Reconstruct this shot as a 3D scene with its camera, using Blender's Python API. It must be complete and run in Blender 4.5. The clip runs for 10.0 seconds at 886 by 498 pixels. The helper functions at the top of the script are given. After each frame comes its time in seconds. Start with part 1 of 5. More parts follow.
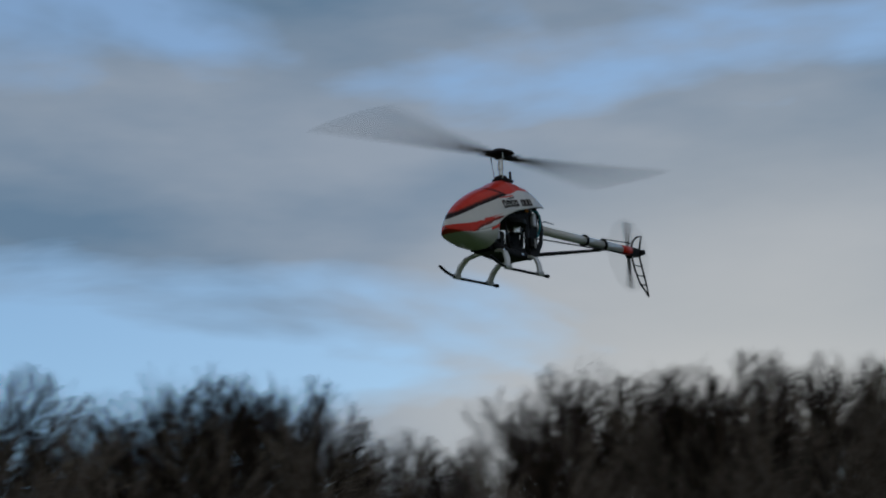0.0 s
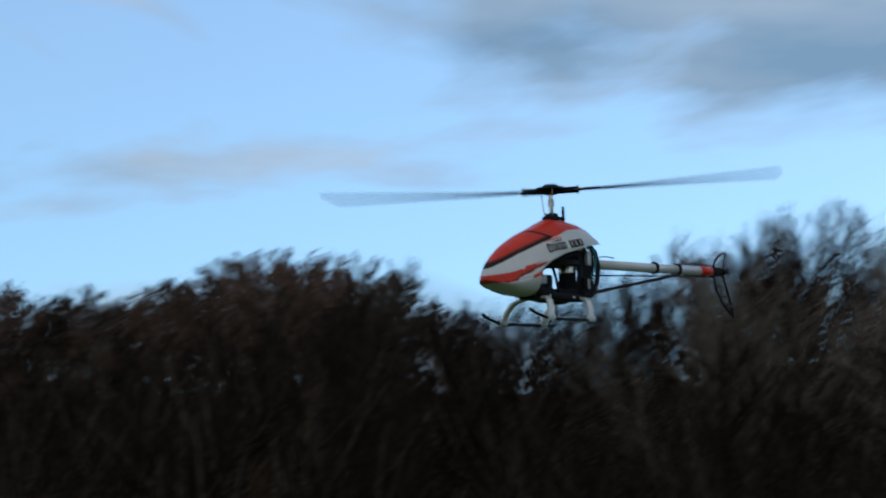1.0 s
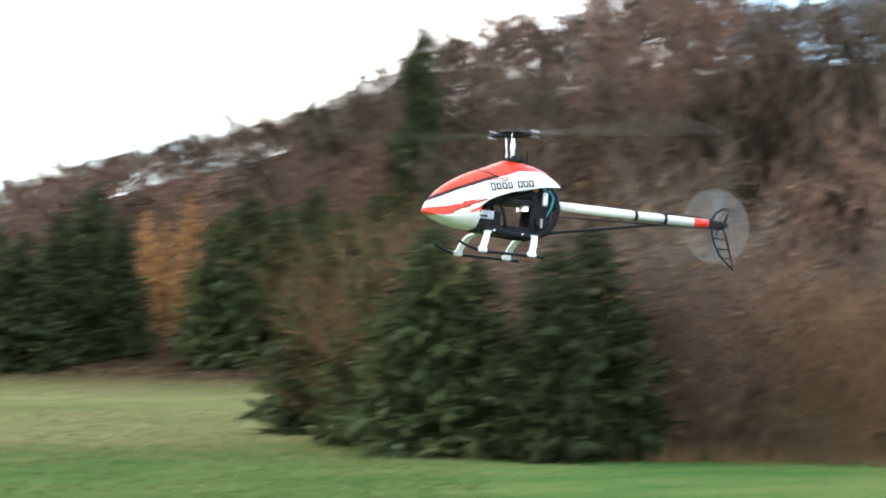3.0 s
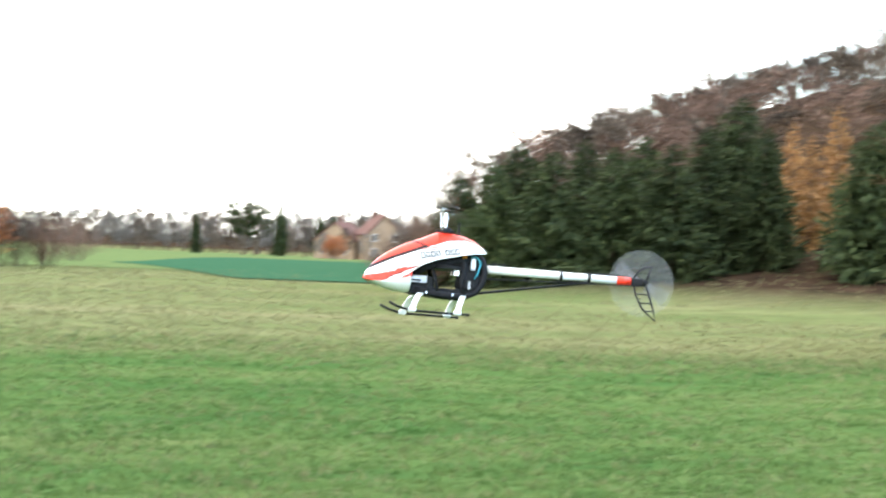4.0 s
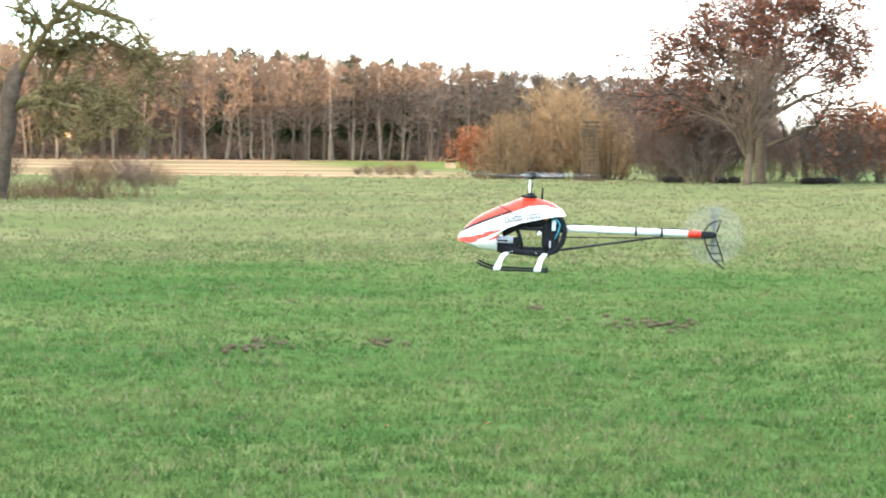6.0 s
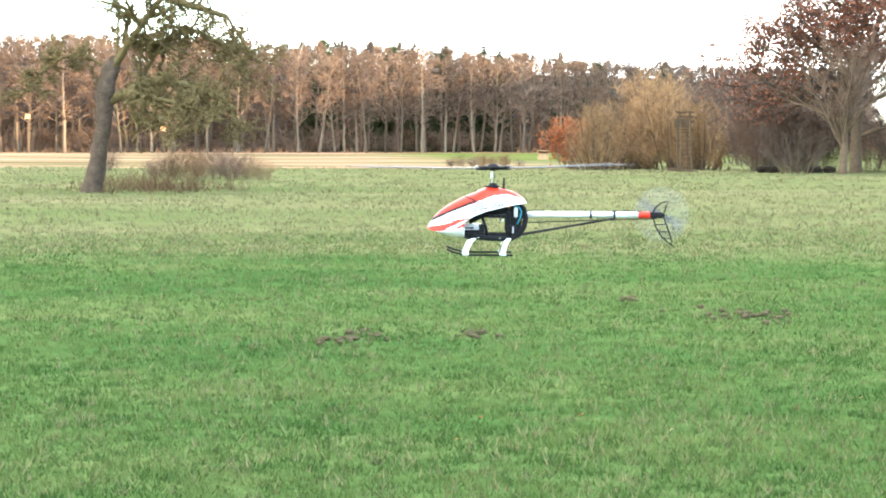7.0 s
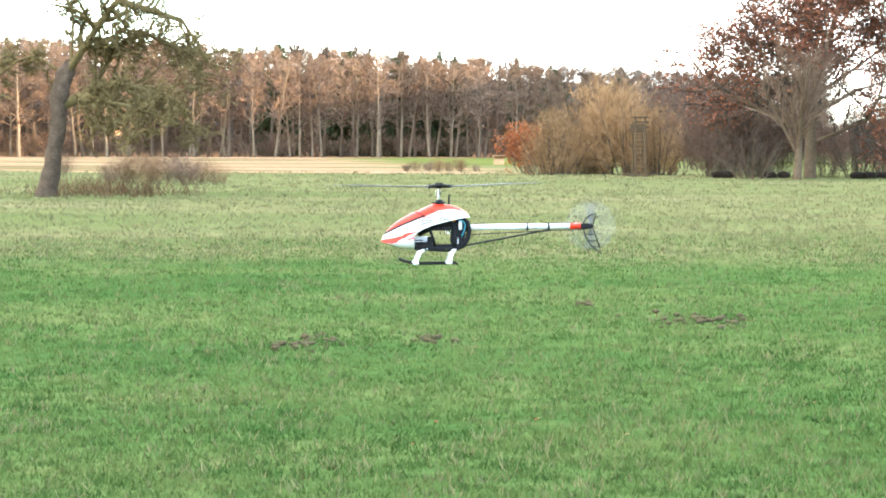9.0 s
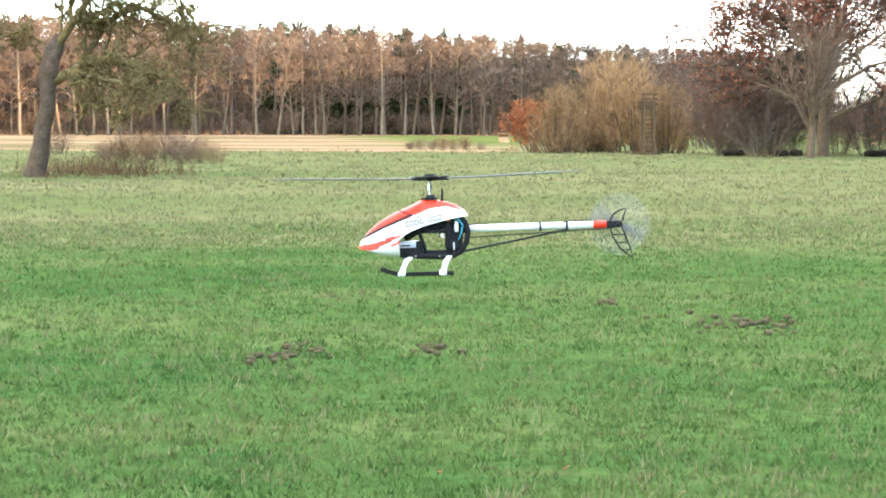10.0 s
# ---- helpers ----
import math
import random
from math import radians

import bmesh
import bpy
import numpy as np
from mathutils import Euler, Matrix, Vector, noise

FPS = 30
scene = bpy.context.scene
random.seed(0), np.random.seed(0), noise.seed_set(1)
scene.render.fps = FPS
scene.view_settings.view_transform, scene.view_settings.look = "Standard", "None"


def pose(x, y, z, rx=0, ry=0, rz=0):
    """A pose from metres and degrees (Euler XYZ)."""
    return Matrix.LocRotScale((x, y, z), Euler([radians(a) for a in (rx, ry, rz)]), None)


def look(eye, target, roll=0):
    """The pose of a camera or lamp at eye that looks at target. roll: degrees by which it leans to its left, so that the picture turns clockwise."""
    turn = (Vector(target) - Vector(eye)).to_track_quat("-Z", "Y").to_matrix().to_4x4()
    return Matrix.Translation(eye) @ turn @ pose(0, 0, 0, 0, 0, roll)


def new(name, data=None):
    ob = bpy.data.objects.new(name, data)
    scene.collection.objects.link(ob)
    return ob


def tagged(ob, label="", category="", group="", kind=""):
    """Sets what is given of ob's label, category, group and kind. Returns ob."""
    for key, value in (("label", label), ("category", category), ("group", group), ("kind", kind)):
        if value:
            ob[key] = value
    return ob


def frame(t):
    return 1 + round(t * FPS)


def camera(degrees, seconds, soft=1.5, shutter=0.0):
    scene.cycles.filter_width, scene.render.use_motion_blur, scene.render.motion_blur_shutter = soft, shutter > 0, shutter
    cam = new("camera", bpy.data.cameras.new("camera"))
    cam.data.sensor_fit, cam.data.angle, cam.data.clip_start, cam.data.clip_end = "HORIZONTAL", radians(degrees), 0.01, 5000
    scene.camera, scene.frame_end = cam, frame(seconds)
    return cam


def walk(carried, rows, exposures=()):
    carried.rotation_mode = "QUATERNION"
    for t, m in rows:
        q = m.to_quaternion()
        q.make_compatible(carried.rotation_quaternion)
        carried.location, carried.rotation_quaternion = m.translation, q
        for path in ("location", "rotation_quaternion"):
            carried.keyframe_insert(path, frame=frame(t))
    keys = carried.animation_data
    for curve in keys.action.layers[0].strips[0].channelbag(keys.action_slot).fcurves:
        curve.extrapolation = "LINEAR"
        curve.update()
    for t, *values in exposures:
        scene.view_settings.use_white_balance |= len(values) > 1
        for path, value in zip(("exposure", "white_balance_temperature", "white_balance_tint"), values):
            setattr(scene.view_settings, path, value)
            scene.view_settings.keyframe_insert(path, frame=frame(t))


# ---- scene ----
# ================= camera and its way =================
EYE = 1.6


def aim(yaw, pitch, roll, forward=0.0):
    """Camera pose: yaw to the left of +y, pitch up, roll as look(); forward: metres walked towards the meadow."""
    a, p = radians(yaw), radians(pitch)
    eye = Vector((0.0227 * forward, forward, EYE))
    ahead = Vector((-math.sin(a) * math.cos(p), math.cos(a) * math.cos(p), math.sin(p)))
    return look(eye, eye + ahead * 10, roll)


CAMERA_ROWS = [
    (0, -118.03, 17.00, 0.20), (0.2, -113.76, 15.90, 0.20), (0.5, -105.11, 13.88, 0.20), (1, -95.50, 12.37, 0.20),
    (1.5, -84.62, 6.80, 0.20), (2, -71.97, 6.85, 0.20), (2.5, -58.06, 5.45, 0.20), (2.7, -52.52, 4.43, 0.50),
    (3.8, -29.95, 0.62, 2.08), (4, -27.37, 0.16, 2.28), (4.5, -19.55, -1.84, 1.69), (5, -13.70, -3.66, 1.09),
    (5.5, -7.03, -3.31, 0.48), (6, -2.66, -2.68, 0.43), (6.2, -2.05, -3.02, 0.40), (7.3, 0.15, -2.90, 0.0),
    (7.5, 0.01, -2.93, 0.0), (8, -0.06, -3.14, 0.0), (8.5, -0.28, -2.67, 0.12), (9, -1.32, -2.79, 0.15),
    (9.5, -1.25, -3.05, 0.1, 1.2), (10, -1.2, -3.4, 0.1, 2.5),
]
cam = camera(24, 10.0, soft=1.9, shutter=0.38)
EXPOSURES = [(0, -1.95, 6300, 10), (0.5, -1.75, 6300, 10), (1.0, -1.25, 6100, 8), (1.5, -0.6, 6300, 8), (2.0, 0.45, 6500, 10), (2.5, 1.25, 6700, 10),
             (3.0, 1.75, 6800, 10), (3.8, 2.3, 6750, 9), (4.5, 2.0, 6750, 8), (5.0, 1.95, 6700, 8), (5.5, 2.15, 6700, 8), (6.0, 2.32, 6700, 8), (7.5, 2.46, 6700, 8), (9.0, 2.44, 6700, 8), (10.0, 2.3, 6750, 8)]
walk(cam, [(r[0], aim(*r[1:])) for r in CAMERA_ROWS], exposures=EXPOSURES)

# ================= world and sun =================
SUN_AZ, SUN_EL = 128.0, 6.1          # degrees to the right of +y, and above the horizon

world = bpy.data.worlds.new("sky")
scene.world = world
world.use_nodes = True
wn, wl = world.node_tree.nodes, world.node_tree.links
wn.clear()


def node(tree, kind, **values):
    n = tree.nodes.new(kind)
    for key, value in values.items():
        n.inputs[key].default_value = value
    return n


def ramp(tree, fac, stops):
    n = tree.nodes.new("ShaderNodeValToRGB")
    el = n.color_ramp.elements
    while len(el) < len(stops):
        el.new(0.5)
    for e, (p, c) in zip(el, stops):
        e.position, e.color = p, (*c, 1) if len(c) == 3 else c
    tree.links.new(fac, n.inputs[0])
    return n.outputs[0]


def sun_way():
    a, e = radians(SUN_AZ), radians(SUN_EL)
    return math.sin(a) * math.cos(e), math.cos(a) * math.cos(e), math.sin(e)


def build_sky():
    t = world.node_tree
    sky = t.nodes.new("ShaderNodeTexSky")
    sky.sky_type, sky.sun_disc = "NISHITA", False
    sky.dust_density, sky.ozone_density, sky.air_density = 0.15, 3.0, 1.0
    sky.sun_elevation, sky.sun_rotation = radians(SUN_EL), radians(SUN_AZ)
    co = t.nodes.new("ShaderNodeTexCoord")
    mp = t.nodes.new("ShaderNodeMapping")
    mp.inputs["Scale"].default_value = (1.0, 1.0, 3.4)
    t.links.new(co.outputs["Generated"], mp.inputs[0])
    big = node(t, "ShaderNodeTexNoise", Scale=3.1, Detail=8.0, Roughness=0.50, Distortion=0.35)
    t.links.new(mp.outputs[0], big.inputs["Vector"])
    # nearness to the sun: clouds gather on its side, and thin out to a pale glow round it
    near = t.nodes.new("ShaderNodeVectorMath")
    near.operation = "DOT_PRODUCT"
    t.links.new(co.outputs["Generated"], near.inputs[0])
    near.inputs[1].default_value = sun_way()
    gather = ramp(t, near.outputs["Value"], [(0.0, (0.13, 0.13, 0.13)), (0.60, (0.06, 0.06, 0.06)), (0.80, (0.0, 0.0, 0.0)), (0.97, (0.12, 0.12, 0.12))])
    mass = node(t, "ShaderNodeMath")
    mass.operation = "ADD"
    t.links.new(big.outputs["Fac"], mass.inputs[0])
    t.links.new(gather, mass.inputs[1])
    cover = ramp(t, mass.outputs[0], [(0.505, (0, 0, 0)), (0.60, (0.92, 0.92, 0.92))])
    tone = node(t, "ShaderNodeTexNoise", Scale=4.4, Detail=6.0, Roughness=0.5)
    t.links.new(mp.outputs[0], tone.inputs["Vector"])
    backlit = ramp(t, tone.outputs["Fac"], [(0.34, (0.46, 0.73, 1.04)), (0.66, (1.12, 1.28, 1.48))])
    frontlit = ramp(t, tone.outputs["Fac"], [(0.3, (0.98, 0.99, 1.0)), (0.7, (1.60, 1.58, 1.54))])
    cloud = backlit
    # clouds away from the sun are lit from the front; those round it are thin and pale
    for stops, colour in (([(0.30, (1, 1, 1)), (0.80, (0, 0, 0))], frontlit), ([(0.962, (0, 0, 0)), (0.998, (0.95, 0.95, 0.95))], (2.3, 2.2, 2.0, 1))):
        pale = node(t, "ShaderNodeMix")
        pale.data_type = "RGBA"
        t.links.new(ramp(t, near.outputs["Value"], stops), pale.inputs["Factor"])
        t.links.new(cloud, pale.inputs["A"])
        if isinstance(colour, tuple):
            pale.inputs["B"].default_value = colour
        else:
            t.links.new(colour, pale.inputs["B"])
        cloud = pale.outputs["Result"]
    mul = node(t, "ShaderNodeMix")
    mul.data_type, mul.blend_type = "RGBA", "MIX"
    gain = node(t, "ShaderNodeMix")
    gain.data_type, gain.blend_type = "RGBA", "MULTIPLY"
    gain.inputs["Factor"].default_value = 1.0
    t.links.new(sky.outputs[0], gain.inputs["A"])
    gain.inputs["B"].default_value = (0.54, 0.64, 0.70, 1)
    t.links.new(cover, mul.inputs["Factor"])
    veil = node(t, "ShaderNodeMix")
    veil.data_type = "RGBA"
    veil.inputs["Factor"].default_value = 0.24
    t.links.new(gain.outputs["Result"], veil.inputs["A"])
    veil.inputs["B"].default_value = (1.95, 2.0, 2.05, 1)
    t.links.new(veil.outputs["Result"], mul.inputs["A"])
    t.links.new(cloud, mul.inputs["B"])
    bg = t.nodes.new("ShaderNodeBackground")
    bg.inputs["Strength"].default_value = 1.0
    t.links.new(mul.outputs["Result"], bg.inputs[0])
    out = t.nodes.new("ShaderNodeOutputWorld")
    t.links.new(bg.outputs[0], out.inputs[0])


build_sky()
sun = new("sun", bpy.data.lights.new("sun", "SUN"))
sun.data.energy, sun.data.angle, sun.data.color = 3.8, radians(0.6), (1.0, 0.72, 0.46)
sun.matrix_world = look(200 * Vector(sun_way()), (0, 0, 0))


# ================= materials =================
def material(name, low, high, scale=8.0, rough=0.8, metal=0.0, bump=0.0, vary=0.0, island=0.0, fine=0.0, spec=0.06, coat=0.0, band=(0.3, 0.7)):
    """Two-tone procedural surface: large noise between two colours, a finer grain, object and island variation, bump."""
    m = bpy.data.materials.new(name)
    m.use_nodes = True
    t = m.node_tree
    b = t.nodes["Principled BSDF"]
    co = t.nodes.new("ShaderNodeTexCoord")
    n = node(t, "ShaderNodeTexNoise", Scale=scale, Detail=5.0, Roughness=0.6)
    t.links.new(co.outputs["Object"], n.inputs["Vector"])
    fac = n.outputs["Fac"]
    if fine:
        g = node(t, "ShaderNodeTexNoise", Scale=scale * fine, Detail=3.0)
        t.links.new(co.outputs["Object"], g.inputs["Vector"])
        avg = node(t, "ShaderNodeMath")
        avg.operation = "ADD"
        half = node(t, "ShaderNodeMath")
        half.operation = "MULTIPLY"
        half.inputs[1].default_value = 0.5
        t.links.new(fac, avg.inputs[0])
        t.links.new(g.outputs["Fac"], avg.inputs[1])
        t.links.new(avg.outputs[0], half.inputs[0])
        fac = half.outputs[0]
    col = ramp(t, fac, [(band[0], low), (band[1], high)])
    for amount, kind, socket in ((vary, "ShaderNodeObjectInfo", "Random"), (island, "ShaderNodeNewGeometry", "Random Per Island")):
        if amount:
            src = t.nodes.new(kind)
            val = node(t, "ShaderNodeMapRange")
            val.inputs["To Min"].default_value, val.inputs["To Max"].default_value = 1 - amount, 1 + amount
            t.links.new(src.outputs[socket], val.inputs["Value"])
            hs = t.nodes.new("ShaderNodeHueSaturation")
            t.links.new(val.outputs[0], hs.inputs["Value"])
            t.links.new(col, hs.inputs["Color"])
            col = hs.outputs[0]
    t.links.new(col, b.inputs["Base Color"])
    b.inputs["Roughness"].default_value, b.inputs["Metallic"].default_value = rough, metal
    b.inputs["Specular IOR Level"].default_value, b.inputs["Coat Weight"].default_value = spec, coat
    if bump:
        bp = node(t, "ShaderNodeBump", Strength=bump, Distance=0.02)
        t.links.new(fac, bp.inputs["Height"])
        t.links.new(bp.outputs[0], b.inputs["Normal"])
    return m


BARK = material("bark", (0.044, 0.033, 0.024), (0.13, 0.100, 0.072), 6, 0.9, bump=0.6, vary=0.25, fine=5)
PALE_BARK = material("pale_bark", (0.075, 0.055, 0.038), (0.20, 0.150, 0.102), 2, 0.9, bump=0.3, vary=0.35, fine=5)
TWIG = material("twig", (0.042, 0.033, 0.026), (0.120, 0.094, 0.073), 3, 0.9, vary=0.5, island=0.25)
# Shade of the backlit wood put into the twig colour; also the dark logs.
TWIG_SHADED_LOG_DARK = material("shaded_twig_dark_log", (0.009, 0.007, 0.005), (0.030, 0.022, 0.016), 3, 0.9, vary=0.3, island=0.3)
TWIG_RED = material("red_twig", (0.068, 0.043, 0.032), (0.175, 0.108, 0.079), 3, 0.9, vary=0.45, island=0.3)
TWIG_TAN = material("tan_twig", (0.19, 0.112, 0.056), (0.40, 0.245, 0.122), 3, 0.9, vary=0.25, island=0.3)
TWIG_SCRUB = material("scrub_twig", (0.078, 0.046, 0.026), (0.20, 0.118, 0.062), 3, 0.9, vary=0.35, island=0.3)
TWIG_FOREST = material("forest_twig", (0.082, 0.056, 0.040), (0.185, 0.124, 0.086), 1, 0.9, vary=0.3, island=0.3)
# Distance haze put into the far trees' twig colour as grey.
TWIG_HAZE = material("far_haze_twig", (0.085, 0.078, 0.070), (0.17, 0.155, 0.140), 1, 0.9, vary=0.25, island=0.25)
MOSSY = material("mossy_bark", (0.052, 0.040, 0.018), (0.185, 0.142, 0.062), 5, 0.95, bump=0.8, fine=6, island=0.2)
LEAF_RUST = material("rust_leaf", (0.105, 0.042, 0.026), (0.23, 0.088, 0.046), 1.5, 0.7, island=0.4)
LEAF_ORANGE = material("orange_leaf", (0.20, 0.066, 0.024), (0.36, 0.13, 0.05), 1.5, 0.7, island=0.3)
LEAF_BROWN = material("brown_leaf", (0.075, 0.046, 0.026), (0.165, 0.098, 0.052), 1.5, 0.8, island=0.4, vary=0.3)
NEEDLE = material("needles", (0.012, 0.022, 0.011), (0.050, 0.060, 0.022), 0.9, 0.7, island=0.4, vary=0.25, fine=4)
LARCH = material("larch_needles", (0.20, 0.10, 0.04), (0.40, 0.22, 0.09), 0.9, 0.8, island=0.3)

# ================= the ground =================
def smooth(a, b, v):
    t = np.clip((np.asarray(v, float) - a) / (b - a), 0, 1)
    return t * t * (3 - 2 * t)


def ground_z(x, y):
    """Height of the land: a level meadow, and a wooded rise to the right and behind, raised unseen past its crest to
    shade the far forest.
    """
    r, az = np.hypot(x, y), np.degrees(np.arctan2(x, y)) % 360
    slope = np.interp(az, [26.5, 30, 36, 42, 50, 60, 70, 80, 92, 100, 108, 118, 185, 225], [0, 2.3, 4.3, 5.9, 7.5, 8.1, 7.7, 7.5, 8.2, 8.1, 8.8, 8.4, 8.4, 0])
    hill = np.clip(r, 150, 330) * np.tan(np.radians(slope * (1 + 0.07 * smooth(165, 260, r)))) * smooth(58, 150, r)
    back = smooth(376, 440, r) * np.interp((az + 180) % 360 - 180, [-30, -10, 0, 11], [19.8, 18.9, 16.9, 13]) * np.where((az > 330) | (az < 11), 1, 0) + smooth(562, 640, r) * 4.8 * np.where((az >= 11) & (az < 30), 1, 0)
    return hill + back + 0.05 * np.sin(x * 0.21) * np.sin(y * 0.17 + 1) * smooth(12, 30, r) * (1 - smooth(45, 65, r))


def ground_material():
    """Meadow: mown green grass near by, longer bleached grass past a soft edge, a dark brown floor on the wooded rise
    and at its foot.
    """
    m = bpy.data.materials.new("meadow_ground")
    m.use_nodes = True
    t = m.node_tree
    b = t.nodes["Principled BSDF"]
    b.inputs["Roughness"].default_value, b.inputs["Specular IOR Level"].default_value = 1.0, 0.0
    co = t.nodes.new("ShaderNodeTexCoord")

    def noise_at(scale, detail=4.0, squash=(1, 1, 1)):
        mp = t.nodes.new("ShaderNodeMapping")
        mp.inputs["Scale"].default_value = squash
        t.links.new(co.outputs["Object"], mp.inputs[0])
        n = node(t, "ShaderNodeTexNoise", Scale=scale, Detail=detail, Roughness=0.65)
        t.links.new(mp.outputs[0], n.inputs["Vector"])
        return n.outputs["Fac"]

    def mix(fac, a, c, blend="MIX"):
        n = t.nodes.new("ShaderNodeMix")
        n.data_type, n.blend_type = "RGBA", blend
        for key, v in (("Factor", fac), ("A", a), ("B", c)):
            if isinstance(v, (int, float, tuple)):
                n.inputs[key].default_value = v
            else:
                t.links.new(v, n.inputs[key])
        return n.outputs["Result"]

    def math_node(op, a, c):
        n = t.nodes.new("ShaderNodeMath")
        n.operation = op
        for i, v in enumerate((a, c)):
            if isinstance(v, (int, float)):
                n.inputs[i].default_value = v
            else:
                t.links.new(v, n.inputs[i])
        return n.outputs[0]

    lawn = ramp(t, noise_at(0.35, 6, (0.5, 1, 1)), [(0.36, (0.038, 0.082, 0.024)), (0.5, (0.058, 0.098, 0.030)), (0.64, (0.086, 0.112, 0.040))])
    lawn = mix(0.7, lawn, ramp(t, noise_at(9, 5), [(0.3, (0.45, 0.45, 0.45)), (0.7, (1.35, 1.35, 1.35))]), "MULTIPLY")
    lawn = mix(ramp(t, noise_at(1.3, 6, (0.45, 1, 1)), [(0.58, (0, 0, 0)), (0.76, (0.35, 0.35, 0.35))]), lawn, (0.16, 0.125, 0.06, 1))
    rough = ramp(t, noise_at(0.12, 6, (0.4, 1, 1)), [(0.34, (0.080, 0.100, 0.036)), (0.5, (0.110, 0.118, 0.050)), (0.66, (0.148, 0.134, 0.068))])
    rough = mix(0.6, rough, ramp(t, noise_at(1.6, 6, (0.5, 1, 1)), [(0.3, (0.6, 0.6, 0.6)), (0.7, (1.25, 1.25, 1.25))]), "MULTIPLY")
    sep = t.nodes.new("ShaderNodeSeparateXYZ")
    t.links.new(co.outputs["Object"], sep.inputs[0])
    far = math_node("ADD", sep.outputs["Y"], math_node("MULTIPLY", noise_at(0.3, 4), 7.0))
    edge = math_node("MULTIPLY", math_node("SUBTRACT", far, 31.0), 0.28)
    edge_n = t.nodes.new("ShaderNodeClamp")
    t.links.new(edge, edge_n.inputs[0])
    col = mix(edge_n.outputs[0], lawn, rough)
    # far off: light green pasture, and a tapering strip of dry tan grass before the forest
    def clamp(v):
        n = t.nodes.new("ShaderNodeClamp")
        t.links.new(v, n.inputs[0])
        return n.outputs[0]

    ragged = math_node("MULTIPLY", math_node("SUBTRACT", noise_at(0.05, 6), 0.5), 70.0)
    deep = math_node("ADD", sep.outputs["Y"], ragged)
    pasture = ramp(t, noise_at(0.06, 5), [(0.3, (0.062, 0.082, 0.022)), (0.7, (0.112, 0.122, 0.038))])
    ahead = clamp(math_node("SUBTRACT", 1.0, math_node("MULTIPLY", math_node("SUBTRACT", sep.outputs["X"], 44.0), 0.3)))
    col = mix(math_node("MULTIPLY", clamp(math_node("MULTIPLY", math_node("SUBTRACT", deep, 182.0), 0.15)), ahead), col, pasture)
    dry = ramp(t, noise_at(0.07, 7, (0.35, 1, 1)), [(0.30, (0.060, 0.045, 0.028)), (0.42, (0.105, 0.092, 0.040)), (0.52, (0.235, 0.148, 0.090)), (0.64, (0.310, 0.205, 0.130)), (0.76, (0.110, 0.100, 0.044))])
    side = math_node("ADD", math_node("MULTIPLY", math_node("SUBTRACT", sep.outputs["Y"], 140.0), -0.075), math_node("ADD", math_node("MULTIPLY", ragged, 0.6), 9.0))
    here = clamp(math_node("MULTIPLY", math_node("SUBTRACT", side, sep.outputs["X"]), 0.12))
    here = math_node("MULTIPLY", here, clamp(math_node("MULTIPLY", math_node("SUBTRACT", deep, 128.0), 0.2)))
    col = mix(here, col, dry)
    col = mix(math_node("MULTIPLY", clamp(math_node("MULTIPLY", math_node("SUBTRACT", deep, 316.0), 0.12)), ahead), col, (0.19, 0.105, 0.058, 1))
    wood_floor = ramp(t, noise_at(0.8, 6), [(0.3, (0.015, 0.010, 0.007)), (0.7, (0.050, 0.032, 0.020))])
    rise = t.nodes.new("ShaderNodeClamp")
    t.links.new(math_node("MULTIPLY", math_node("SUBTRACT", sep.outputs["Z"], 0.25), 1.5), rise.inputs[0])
    # The same dark brown reaches over level ground below the rise.
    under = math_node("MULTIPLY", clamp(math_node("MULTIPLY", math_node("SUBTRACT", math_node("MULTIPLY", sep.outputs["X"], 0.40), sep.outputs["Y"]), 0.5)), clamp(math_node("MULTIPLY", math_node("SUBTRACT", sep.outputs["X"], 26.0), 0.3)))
    t.links.new(mix(math_node("MAXIMUM", rise.outputs[0], under), col, wood_floor), b.inputs["Base Color"])
    bp = node(t, "ShaderNodeBump", Strength=0.6, Distance=0.05)
    t.links.new(noise_at(14, 6), bp.inputs["Height"])
    t.links.new(bp.outputs[0], b.inputs["Normal"])
    return m


def sheet(name, r0, r1, a0, a1, lift, mat, nr, na, wobble=0.0, ease=1.0):
    """A polar piece of land between two distances and two bearings (degrees right of +y)."""
    rr = r0 + (r1 - r0) * np.linspace(0, 1, nr) ** ease
    aa = np.radians(np.linspace(a0, a1, na))
    verts = []
    for i, r in enumerate(rr):
        for j, a in enumerate(aa):
            q = r * (1 + wobble * math.sin(j * 1.7 + i * 0.9) * math.cos(j * 0.6))
            x, y = q * math.sin(a), q * math.cos(a)
            verts.append((x, y, float(ground_z(x, y)) + lift))
    faces = [(i * na + j, i * na + j + 1, (i + 1) * na + j + 1, (i + 1) * na + j)[::-1] for i in range(nr - 1) for j in range(na - 1)]
    me = bpy.data.meshes.new(name)
    me.from_pydata(verts, [], faces)
    me.materials.append(mat)
    me.polygons.foreach_set("use_smooth", [True] * len(faces))
    return new(name, me)


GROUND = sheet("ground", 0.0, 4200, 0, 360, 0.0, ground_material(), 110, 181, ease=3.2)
tagged(GROUND, "damp green winter meadow with bleached grass patches", "ground", kind="structure")
CROP = material("crop_rows", (0.020, 0.058, 0.030), (0.036, 0.082, 0.044), 0.5, 0.9, fine=8, spec=0.0)
PASTURE = material("pasture", (0.066, 0.096, 0.036), (0.098, 0.120, 0.048), 0.05, 0.9, fine=12, spec=0.0)
